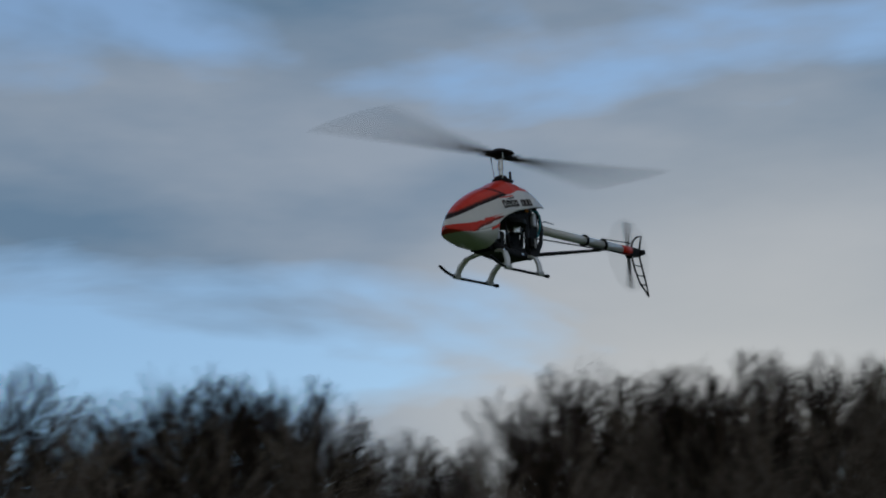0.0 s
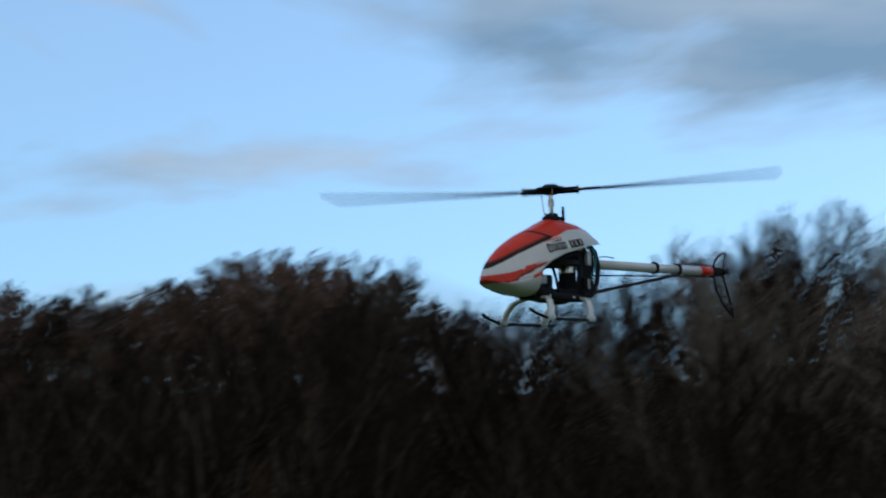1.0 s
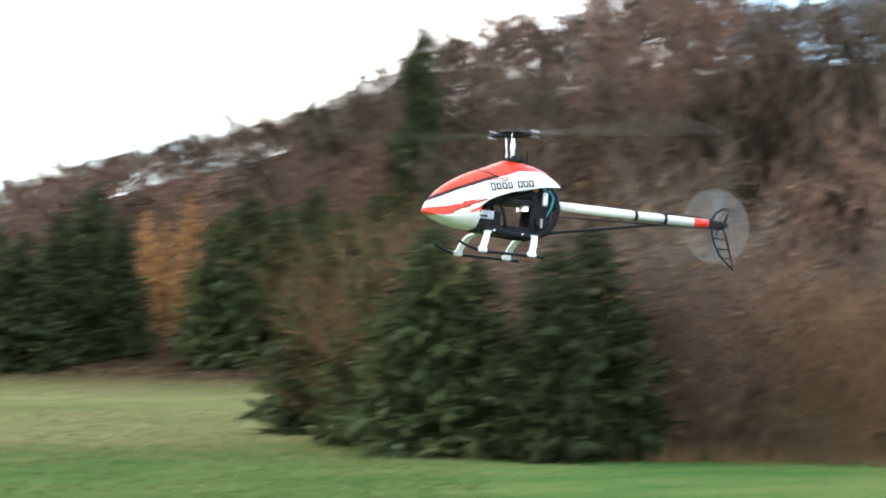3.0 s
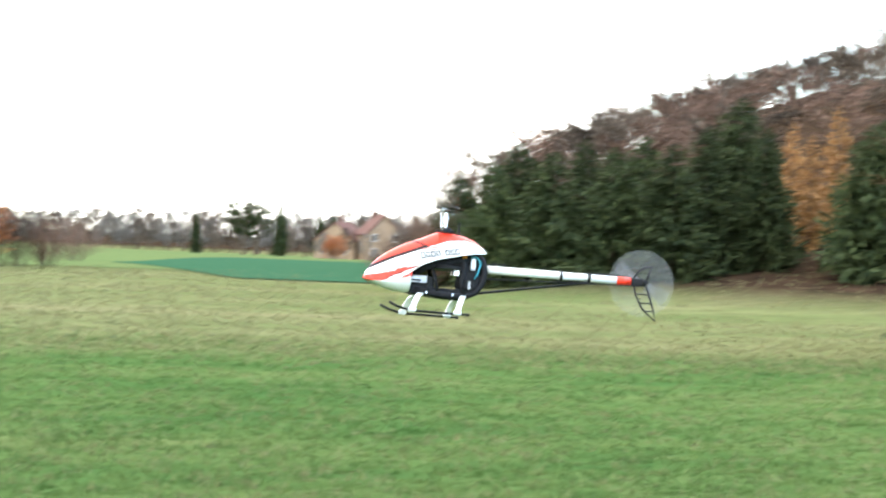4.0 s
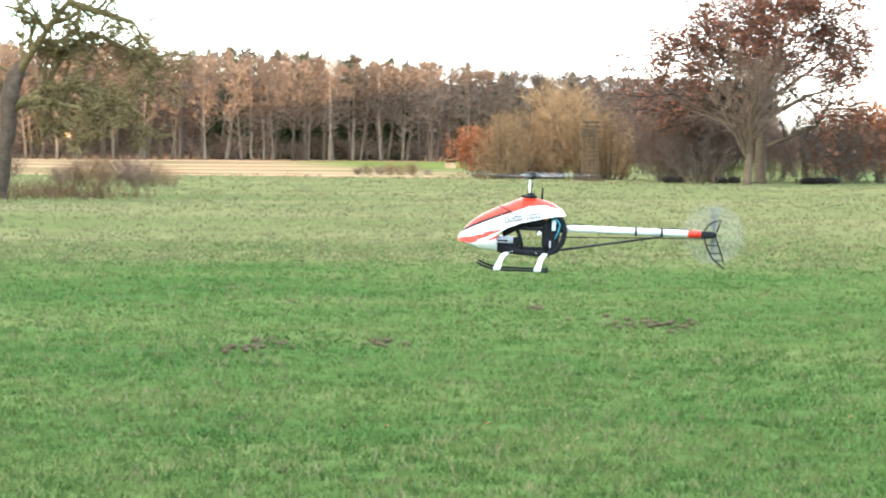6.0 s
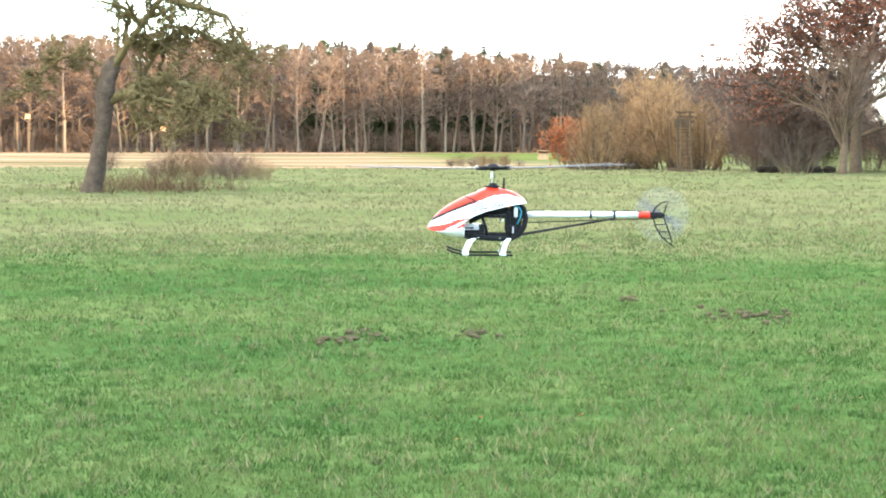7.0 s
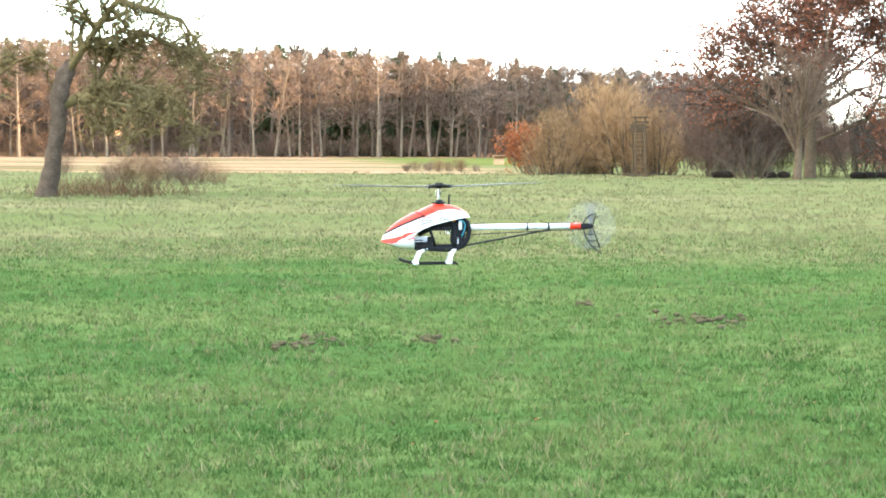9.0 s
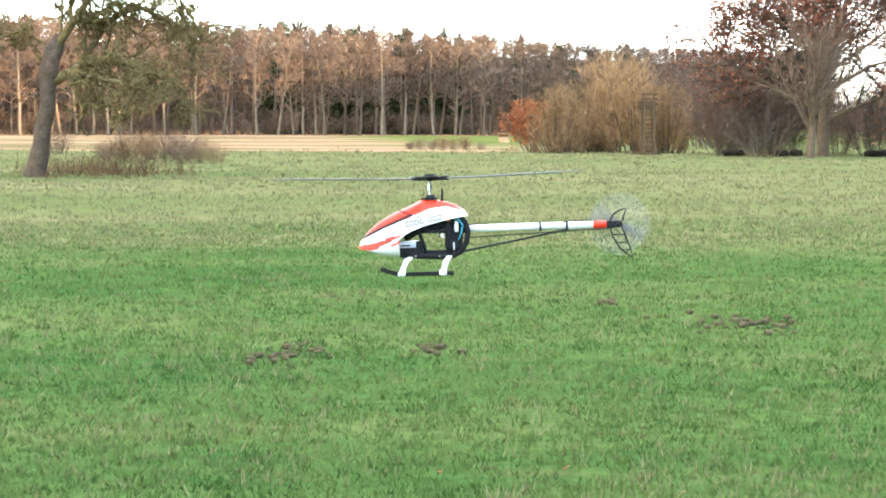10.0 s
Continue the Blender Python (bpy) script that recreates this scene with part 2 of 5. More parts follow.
tagged(sheet("pasture_field", 128, 480, 13.2, 28.5, 0.03, PASTURE, 14, 24, 0.01), "light green pasture round the crop field", "field", kind="structure")


def crop_field():
    """Young crop behind the meadow, tapering to a tongue at its far left."""
    bearings, deep = np.linspace(18.4, 28.4, 40), 10
    verts = []
    for az in bearings:
        u = float(smooth(18.4, 22.0, az))
        for r in np.linspace(160 - 56 * u, 166 + 134 * u, deep):
            x, y = r * math.sin(radians(az)), r * math.cos(radians(az))
            verts.append((x, y, float(ground_z(x, y)) + 0.06))
    faces = [(i * deep + k, i * deep + k + 1, (i + 1) * deep + k + 1, (i + 1) * deep + k) for i in range(len(bearings) - 1) for k in range(deep - 1)]
    me = bpy.data.meshes.new("crop_field")
    me.from_pydata(verts, [], faces)
    me.materials.append(CROP)
    tagged(new("crop_field", me), "dark blue-green field of young winter crop", "field", kind="structure")


crop_field()


# ================= plants: growing branches =================
def unit(v):
    return v / np.maximum(np.linalg.norm(v, axis=-1, keepdims=True), 1e-9)


def tubes(points, radii, sides):
    """Tapered tubes round polylines: points (n, k, 3), radii (n, k). Returns vertices and quads."""
    n, k, _ = points.shape
    along = unit(points[:, -1] - points[:, 0])
    ref = np.where(np.abs(along[:, 2:3]) > 0.9, [[1.0, 0, 0]], [[0, 0, 1.0]])
    u = unit(np.cross(along, ref))
    w = np.cross(along, u)
    ang = np.arange(sides) * 2 * np.pi / sides
    ring = np.cos(ang)[None, :, None] * u[:, None] + np.sin(ang)[None, :, None] * w[:, None]
    verts = points[:, :, None] + ring[:, None] * radii[:, :, None, None]
    i = np.arange(n)[:, None, None] * k * sides
    a = np.arange(k - 1)[None, :, None] * sides
    s = np.arange(sides)[None, None]
    s2 = (s + 1) % sides
    faces = np.stack([i + a + s, i + a + s2, i + a + sides + s2, i + a + sides + s], -1)
    return verts.reshape(-1, 3), faces.reshape(-1, 4)


def ribbons(points, radii):
    """Thin flat twigs along polylines, one quad a step; a twig of one step is a blade that runs to a point."""
    n, k, _ = points.shape
    along = unit(points[:, -1] - points[:, 0])
    side = unit(np.cross(along, np.roll(along, 1, axis=1) + np.array([0.3, -0.2, 0.1])))[:, None] * radii[:, :, None]
    if k == 2:
        v = np.stack([points[:, 0] - 1.1 * side[:, 0], points[:, 0] + 1.1 * side[:, 0], points[:, 1]], 1).reshape(-1, 3)
        return v, np.arange(n)[:, None] * 3 + np.arange(3)[None]
    v = np.stack([points - side, points + side], 2).reshape(-1, 3)
    i = (np.arange(n)[:, None] * k + np.arange(k - 1)[None]).reshape(-1, 1) * 2
    return v, np.concatenate([i, i + 1, i + 3, i + 2], 1)


def shoots(base, way, length, radius, steps, wander, lift, rng, tip=0.25):
    """Polylines that grow from base along way, wandering, bent up (lift > 0) or down."""
    n = len(base)
    pts, d = [base], unit(way)
    for s in range(steps):
        d = unit(d + rng.normal(0, wander, (n, 3)) + np.array([0, 0, lift]))
        pts.append(pts[-1] + d * (length / steps)[:, None])
    pts = np.stack(pts, 1)
    radii = radius[:, None] * np.linspace(1, tip, steps + 1)[None]
    return pts, radii


def offspring(pts, radii, count, spread, t0, rng, ratio, length, shape=0.5):
    """Side shoots along polylines: start, way, length, radius."""
    n, k, _ = pts.shape
    t = t0 + (1 - t0) * (np.arange(count)[None] + rng.random((n, count))) / count
    pos = np.clip(t * (k - 1), 0, k - 1.001)
    i = pos.astype(int)
    fr = (pos - i)[..., None]
    rows = np.arange(n)[:, None]
    start = pts[rows, i] * (1 - fr) + pts[rows, i + 1] * fr
    along = unit(pts[rows, i + 1] - pts[rows, i])
    side = unit(np.cross(along, rng.normal(size=(n, count, 3))))
    ang = np.radians(spread * (0.75 + 0.5 * rng.random((n, count))))[..., None]
    way = along * np.cos(ang) + side * np.sin(ang)
    ln = (length[:, None] * ratio * (1 - shape * t) * (0.7 + 0.6 * rng.random((n, count))))
    rad = (radii[rows, i] * (1 - fr[..., 0]) + radii[rows, i + 1] * fr[..., 0]) * 0.55
    return start.reshape(-1, 3), way.reshape(-1, 3), ln.ravel(), rad.ravel()


def mesh_of(name, chunks, mat, extra=None):
    verts, faces, base = [], [], 0
    for v, f in chunks:
        verts.append(v)
        faces.extend((f + base).tolist())
        base += len(v)
    me = bpy.data.meshes.new(name)
    me.from_pydata(np.concatenate(verts).tolist(), [], faces)
    me.materials.append(mat)
    me.polygons.foreach_set("use_smooth", [True] * len(faces))
    return me


def leaf_cards(centres, size, rng, long=1.6):
    """Small folded leaves: two triangles each, at random tilts."""
    n = len(centres)
    a = unit(rng.normal(size=(n, 3)))
    b = unit(np.cross(a, rng.normal(size=(n, 3))))
    c = np.cross(a, b)
    s = size * (0.6 + 0.8 * rng.random((n, 1)))
    v = np.stack([centres, centres + a * s * long * 0.5 + b * s * 0.5 + c * s * 0.12, centres + a * s * long, centres + a * s * long * 0.5 - b * s * 0.5 + c * s * 0.12], 1)
    return v.reshape(-1, 3), (np.arange(n)[:, None] * 4 + np.arange(4)[None])


def reach(base, way, length, crown, rng):
    """Shortens shoots so that they end at the crown's outline, an ellipsoid (height of its middle, half width, half height)."""
    mid, half = np.array([0, 0, crown[0]]), np.array([crown[1], crown[1], crown[2]])
    p, w = (base - mid) / half, unit(way) / half
    a, b, c = (w * w).sum(1), (p * w).sum(1), (p * p).sum(1) - 1
    t = (-b + np.sqrt(np.maximum(b * b - a * c, 0))) / a
    return np.maximum(np.minimum(length, t * rng.uniform(0.82, 1.10, len(t))), 0.12 * length)


def bare_tree(seed, height, trunk_r, bole, levels, spread=42, wander=0.14, lift=0.10, lean=0.0, twig_r=0.008, leader=1.0, taper=0.55, outline=None):
    """Skeleton of a leafless tree. levels: (count, ratio, steps) for each order of branching. Returns trunk chunks, crown chunks, twig tips."""
    rng = np.random.default_rng(seed)
    pts, rad = shoots(np.zeros((1, 3)), np.array([[lean, 0, 1.0]]), np.array([height * leader]), np.array([trunk_r]), 8, 0.05, 0.05, rng, 0.12)
    trunk, crown = [tubes(pts, rad, 7)], []
    length = np.array([height])
    for n, (count, ratio, steps) in enumerate(levels):
        base, way, ln, rd = offspring(pts, rad, count, spread if n else spread + 6, bole if n == 0 else 0.18, rng, ratio, length, 0.45 if n else taper)
        if outline:
            ln = reach(base, way, ln, outline, rng)
        rd = np.maximum(rd, twig_r)
        pts, rad = shoots(base, way, ln, rd, steps, wander, lift, rng, 0.3 if n < len(levels) - 1 else 0.35)
        length = ln
        (trunk if n == 0 else crown).append(ribbons(pts, rad) if n == len(levels) - 1 else tubes(pts, rad, 5 if n == 0 else 3))
    return trunk, crown, pts[:, -1], pts


def plant(name, parts, x, y, scale, turn, z=None, sx=1.0):
    """A plant at a place: an Empty at its base with its parts, which share their meshes with its like."""
    top = new(name)
    top.matrix_basis = Matrix.LocRotScale((x, y, float(ground_z(x, y)) - 0.03 if z is None else z), Euler((0, 0, turn)), (scale * sx, scale * sx, scale))
    for pname, me in parts:
        ob = new(pname, me)
        ob.parent = top
        if pname in ("stem", "foliage"):
            ob["kind"] = "stuff"
    return top


def at(az, r):
    return r * math.sin(radians(az)), r * math.cos(radians(az))


# Wood of leafless trees on the rise.
def wood_kinds():
    kinds = []
    for k, (twig, spread, outline) in enumerate([(TWIG_SHADED_LOG_DARK, 24, (5.6, 3.2, 4.8)), (TWIG_SHADED_LOG_DARK, 32, (5.9, 3.8, 4.5)), (TWIG_SHADED_LOG_DARK, 28, (5.5, 3.0, 4.9)), (TWIG_RED, 34, (6.0, 3.8, 4.4))]):
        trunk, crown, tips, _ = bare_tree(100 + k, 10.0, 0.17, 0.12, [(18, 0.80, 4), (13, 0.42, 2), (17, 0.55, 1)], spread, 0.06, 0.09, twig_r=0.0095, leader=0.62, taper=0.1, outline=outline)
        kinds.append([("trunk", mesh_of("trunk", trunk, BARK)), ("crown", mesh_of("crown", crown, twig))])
    return kinds


WOOD = wood_kinds()
# Sunlight put into the twig colour for the lit trees of the wood.
TWIG_LIT = material("lit_twig", (0.090, 0.074, 0.060), (0.25, 0.21, 0.17), 3, 0.9, vary=0.3, island=0.3)


def lit_like(kinds):
    """The same trees with twigs painted pale, as if sunlit."""
    out = []
    for parts in kinds:
        crown = parts[1][1].copy()
        crown.materials.clear()
        crown.materials.append(TWIG_LIT)
        out.append([parts[0], ("crown", crown)])
    return out


WOOD_LIT = lit_like(WOOD)


def hill_kinds(seed, twig_r, bole, orders):
    kinds = []
    for k, (twig, spread, outline) in enumerate([(TWIG, 40, (5.4, 3.6, 4.9)), (TWIG_RED, 48, (5.2, 4.1, 5.0)), (TWIG, 42, (5.6, 3.7, 4.7))]):
        trunk, crown, tips, _ = bare_tree(seed + k, 10.0, 0.16, bole, orders, spread, 0.09, 0.10, twig_r=twig_r, leader=0.72, taper=0.15, outline=outline)
        kinds.append([("trunk", mesh_of("trunk", trunk, BARK)), ("crown", mesh_of("crown", crown, twig))])
    return kinds


HILL = hill_kinds(150, 0.012, 0.12, [(18, 0.62, 3), (11, 0.42, 1), (22, 0.5, 1)])
CREST = hill_kinds(160, 0.025, 0.03, [(19, 0.66, 2), (10, 0.42, 1), (22, 0.5, 1)])
SKYLINE = ([25, 36, 42, 46, 47.5, 49, 50.6, 53, 54, 57, 60.2, 61, 62, 64.5, 66.4, 68.5, 72.2, 76.2, 77.8, 81, 85, 88, 89, 91, 94, 95.4, 96.4, 99, 101.6, 104.1, 105.8, 107.2, 108.2, 109.2, 110.6, 113.3, 115, 116.8, 118.6, 119.7, 121.5, 124, 130, 160, 190],
           [2.5, 3.9, 7.1, 9.6, 9.2, 10.0, 10.5, 10.35, 9.8, 10.35, 10.6, 9.6, 10.0, 10.35, 9.95, 9.9, 10.7, 11.0, 10.5, 11.0, 10.9, 10.9, 11.5, 12.1, 12.0, 11.2, 11.0, 12.1, 12.2, 13.2, 14.2, 13.6, 11.9, 13.6, 14.3, 13.9, 13.2, 12.4, 11.8, 13.3, 14.1, 14.3, 14.4, 14.0, 13.0])


def wood():
    rng = random.Random(4)
    for row, (r0, step, drop, kinds) in enumerate([(57, 5.0, 0.60, HILL), (67, 5.5, 0.82, HILL), (77, 4.8, 0.98, WOOD), (87, 4.2, 0.97, WOOD), (97, 5.0, 0.97, HILL), (115, 4.2, 1.0, CREST), (136, 3.6, 1.0, CREST), (148, 4.0, 1.0, CREST), (162, 3.2, 1.0, CREST)]):
        az = 46.5 if r0 < 80 else 40.0 + row * 0.3
        while az < 136:
            r = r0 + rng.uniform(-3.5, 3.5)
            x, y = r * math.sin(radians(az)), r * math.cos(radians(az))
            airy = az > 97
            if not airy and r0 == 87:
                az += 1.0
                continue
            if airy and kinds is CREST:
                if r0 > 140:
                    az += 3.0
                    continue
            top = r * math.tan(radians(np.interp(az, *SKYLINE) + (0.3 if kinds is CREST and az < 94 else 0.0))) + EYE - float(ground_z(x, y))
            h = max(3.0, top * drop * (rng.uniform(0.92, 1.06) if kinds is CREST and az < 94 else rng.uniform(0.86, 1.0)))
            # Darkened twigs paint the wood's shade here, pale twigs its sunlit tops.
            use = (WOOD if az > 83 and r0 < 100 else kinds) if not airy else (WOOD_LIT if 70 < r0 < 80 and az > 100 or 60 < r0 < 70 and az > 111 else WOOD)
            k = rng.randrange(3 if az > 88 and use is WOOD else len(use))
            wide = rng.uniform(1.0, 1.3) * max(1.0, 6.5 / h)
            name = "crest_tree" if r0 > 100 else "wood_tree"
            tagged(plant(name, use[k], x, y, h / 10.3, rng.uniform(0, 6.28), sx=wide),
                   "leafless tree on the wooded rise, its twigs painted pale as sunlit" if use is WOOD_LIT else "leafless tree with a reddish-brown crown on the wooded rise" if k == (3 if use is WOOD else 1) else "leafless grey-brown tree in the dark wood",
                   "tree", "trees on the crest" if r0 > 100 else "trees of the wood")
            az += step / r * 57.3 * rng.uniform(0.75, 1.25)
    az = 43.0
    while az < 112:
        r = rng.uniform(163, 172)
        tagged(plant("ridge_bush", CREST[rng.randrange(3)], *at(az, r), rng.uniform(0.34, 0.46), rng.uniform(0, 6.28), sx=2.0), "bare brown undergrowth on the crest of the rise", "shrub", "undergrowth on the crest")
        az += rng.uniform(1.0, 1.6)


wood()


# Far wooded hill, forest edge beyond the fields.
def forest_kinds():
    kinds = []
    for k, outline in enumerate([(11.8, 3.0, 6.8), (12.4, 2.6, 6.2), (11.2, 3.4, 7.2)]):
        trunk, crown, tips, _ = bare_tree(200 + k, 18.0, 0.21, 0.24, [(22, 0.36, 2), (8, 0.5, 1), (12, 0.6, 1)], 46, 0.12, 0.10, twig_r=0.044, lean=0.02, leader=0.97, taper=0.1, outline=outline)
        kinds.append([("trunk", mesh_of("trunk", trunk[:1], PALE_BARK)), ("crown", mesh_of("crown", trunk[1:] + crown, TWIG_FOREST))])
    return kinds


FOREST = forest_kinds()


def far_kinds():
    kinds = []
    for k in range(3):
        trunk, crown, tips, _ = bare_tree(250 + k, 18.0, 0.26, 0.12, [(19, 0.52, 2), (9, 0.5, 1), (12, 0.6, 1)], 44, 0.10, 0.10, twig_r=0.075, leader=0.86, taper=0.1, outline=(9.2, 5.2, 9.0))
        kinds.append([("trunk", mesh_of("trunk", trunk, BARK)), ("crown", mesh_of("crown", crown, TWIG_HAZE if k else TWIG))])
    return kinds


FAR = far_kinds()


def bush_mesh(seed, height, stems, twig, spread=0.75, levels=((8, 0.5, 2), (12, 0.6, 1)), radius=0.05, arch=0.04, twig_r=0.010, outline=None):
    rng = np.random.default_rng(seed)
    a = rng.uniform(0, 6.28, stems)
    out = rng.uniform(0.05, spread, stems)
    base = np.stack([np.cos(a) * out * height * 0.30, np.sin(a) * out * height * 0.30, 0 * a - 0.03], 1)
    way = np.stack([np.cos(a) * out * 0.8, np.sin(a) * out * 0.8, np.ones(stems)], 1)
    ln = height * rng.uniform(0.75, 1.02, stems)
    if outline:
        ln = reach(base, way, ln, outline, rng)
    pts, rad = shoots(base, way, ln, np.full(stems, radius), 5, 0.07, arch, rng, 0.2)
    stem, crown = [tubes(pts, rad, 5)], []
    for count, ratio, steps in levels:
        b, w, ln, rd = offspring(pts, rad, count, 52 if outline else 38, 0.06, rng, ratio, ln, 0.4)
        if outline:
            ln = reach(b, w, ln, outline, rng)
        pts, rad = shoots(b, w, ln, np.maximum(rd, twig_r), steps, 0.12, 0.08, rng, 0.3)
        crown.append(ribbons(pts, rad) if steps == 1 else tubes(pts, rad, 3))
    return stem, crown, pts[:, -1]


def bush_kind(seed, height, stems, twig, leaf=None, leaf_n=0, leaf_size=0.08, **more):
    stem, crown, tips = bush_mesh(seed, height, stems, twig, **more)
    parts = [("stem", mesh_of("stem", stem, BARK)), ("crown", mesh_of("crown", crown, twig))]
    if leaf:
        rng = np.random.default_rng(seed + 1)
        c = tips[rng.integers(0, len(tips), leaf_n)] + rng.normal(0, 0.12, (leaf_n, 3))
        parts.append(("foliage", mesh_of("foliage", [leaf_cards(c, leaf_size, rng)], leaf)))
    return parts


UNDERWOOD = bush_kind(48, 5.0, 14, TWIG_FOREST, spread=0.9, levels=((5, 0.5, 1), (6, 0.6, 1)), radius=0.04, twig_r=0.03)


def forest():
    rng = random.Random(9)
    for r0, step in ((326, 4.4), (333, 4.6), (342, 4.6), (354, 4.8), (368, 5.0), (390, 5.2), (414, 5.0), (436, 4.6)):
        az = -20.0
        while az < 11.5:
            r = r0 + rng.uniform(-4, 4)
            x, y = r * math.sin(radians(az)), r * math.cos(radians(az))
            el = np.interp(az, [-20, -13, -6, 0, 4, 8, 12], [3.0, 2.93, 2.85, 2.6, 2.3, 2.1, 1.95])
            h = (r * math.tan(radians(el)) + EYE - float(ground_z(x, y))) * rng.uniform(0.94, 1.06)
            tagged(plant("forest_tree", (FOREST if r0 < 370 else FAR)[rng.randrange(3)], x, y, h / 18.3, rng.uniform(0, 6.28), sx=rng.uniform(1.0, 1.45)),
                   "tall bare forest tree with a pale trunk", "tree", "trees of the forest edge")
            az += step / r * 57.3 * rng.uniform(0.7, 1.3)
    az = -20.0
    while az < 3.4:
        r = rng.uniform(334, 352)
        tagged(plant("sapling_thicket", UNDERWOOD, *at(az, r), rng.uniform(0.45, 1.0), rng.uniform(0, 6.28), sx=1.3), "bare brown saplings along the forest edge", "shrub", "saplings of the forest edge")
        az += rng.uniform(0.2, 0.44)
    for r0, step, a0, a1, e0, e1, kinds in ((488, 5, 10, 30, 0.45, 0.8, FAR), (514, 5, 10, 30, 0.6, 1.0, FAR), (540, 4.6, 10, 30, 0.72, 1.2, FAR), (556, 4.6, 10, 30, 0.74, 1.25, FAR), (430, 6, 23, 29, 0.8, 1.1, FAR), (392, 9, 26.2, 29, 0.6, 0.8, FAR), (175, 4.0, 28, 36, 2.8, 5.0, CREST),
                                            (163, 3.4, 28.5, 44, 3.3, 7.9, CREST), (152, 3.4, 29, 44, 3.3, 7.8, CREST), (134, 3.6, 30, 44, 3.2, 7.4, CREST), (112, 4.5, 33, 44, 3.0, 6.6, CREST), (250, 3.2, 30, 45, 3.5, 7.6, CREST), (300, 3.2, 30, 45, 3.5, 7.5, CREST)):
        az = a0
        while az < a1:
            r = r0 + rng.uniform(-6, 6)
            x, y = r * math.sin(radians(az)), r * math.cos(radians(az))
            h = max(4.0, (r * math.tan(radians(e0 + (e1 - e0) * (az - a0) / (a1 - a0) + (0.40 * math.sin(math.pi * (az - a0) / (a1 - a0)) if kinds is CREST else 0))) + EYE - float(ground_z(x, y))) * rng.uniform(0.9, 1.05))
            tagged(plant("hill_tree", kinds[rng.randrange(3)], x, y, h / (18.0 if kinds is FAR else 10.3), rng.uniform(0, 6.28), sx=rng.uniform(1.1, 1.5) * max(1.0, 6.5 / h)),
                   "bare grey-brown tree on the distant hillside", "tree", "trees of the hillside")
            az += step / r * 57.3 * rng.uniform(0.7, 1.3)


forest()


def conifer_mesh(seed, height, width, mat, tiers=26, per=11, droop=-0.10):
    rng = np.random.default_rng(seed)
    tp, tr = shoots(np.zeros((1, 3)), np.array([[0, 0, 1.0]]), np.array([height]), np.array([height * 0.018]), 6, 0.015, 0.1, rng, 0.1)
    h = np.repeat(np.linspace(0.03, 0.985, tiers), per) + rng.uniform(-0.015, 0.015, tiers * per)
    a = rng.uniform(0, 2 * np.pi, len(h))
    ln = width * (1 - h) ** 0.62 * rng.uniform(0.65, 1.12, len(h)) + 0.12
    base = np.stack([0 * h, 0 * h, h * height], 1)
    way = np.stack([np.cos(a), np.sin(a), rng.uniform(-0.1, 0.35, len(h))], 1)
    pts, rad = shoots(base, way, ln, np.full(len(h), 0.022), 3, 0.06, droop, rng, 0.2)
    b2, w2, l2, r2 = offspring(pts, rad, 24, 48, 0.06, rng, 0.38, ln, 0.35)
    w2[:, 2] -= 0.25
    w2 = unit(w2)
    sd = unit(np.cross(w2, rng.normal(size=w2.shape)))
    half = (l2 * 0.11)[:, None]
    tip = b2 + w2 * l2[:, None]
    mid = b2 + w2 * l2[:, None] * 0.5
    v = np.stack([b2, mid + sd * half, tip, mid - sd * half], 1).reshape(-1, 3)
    f = np.arange(len(b2))[:, None] * 4 + np.arange(4)[None]
    return [("trunk", mesh_of("trunk", [tubes(tp, tr, 6)], BARK)), ("crown", mesh_of("crown", [ribbons(pts, rad), (v, f)], mat))]


SPRUCE = [conifer_mesh(31, 8, 2.6, NEEDLE), conifer_mesh(32, 8, 3.0, NEEDLE, 24, 12), conifer_mesh(33, 8, 2.3, NEEDLE, 28, 11)]
LARCH_KIND = conifer_mesh(34, 8, 1.5, LARCH, 26, 7, 0.02)


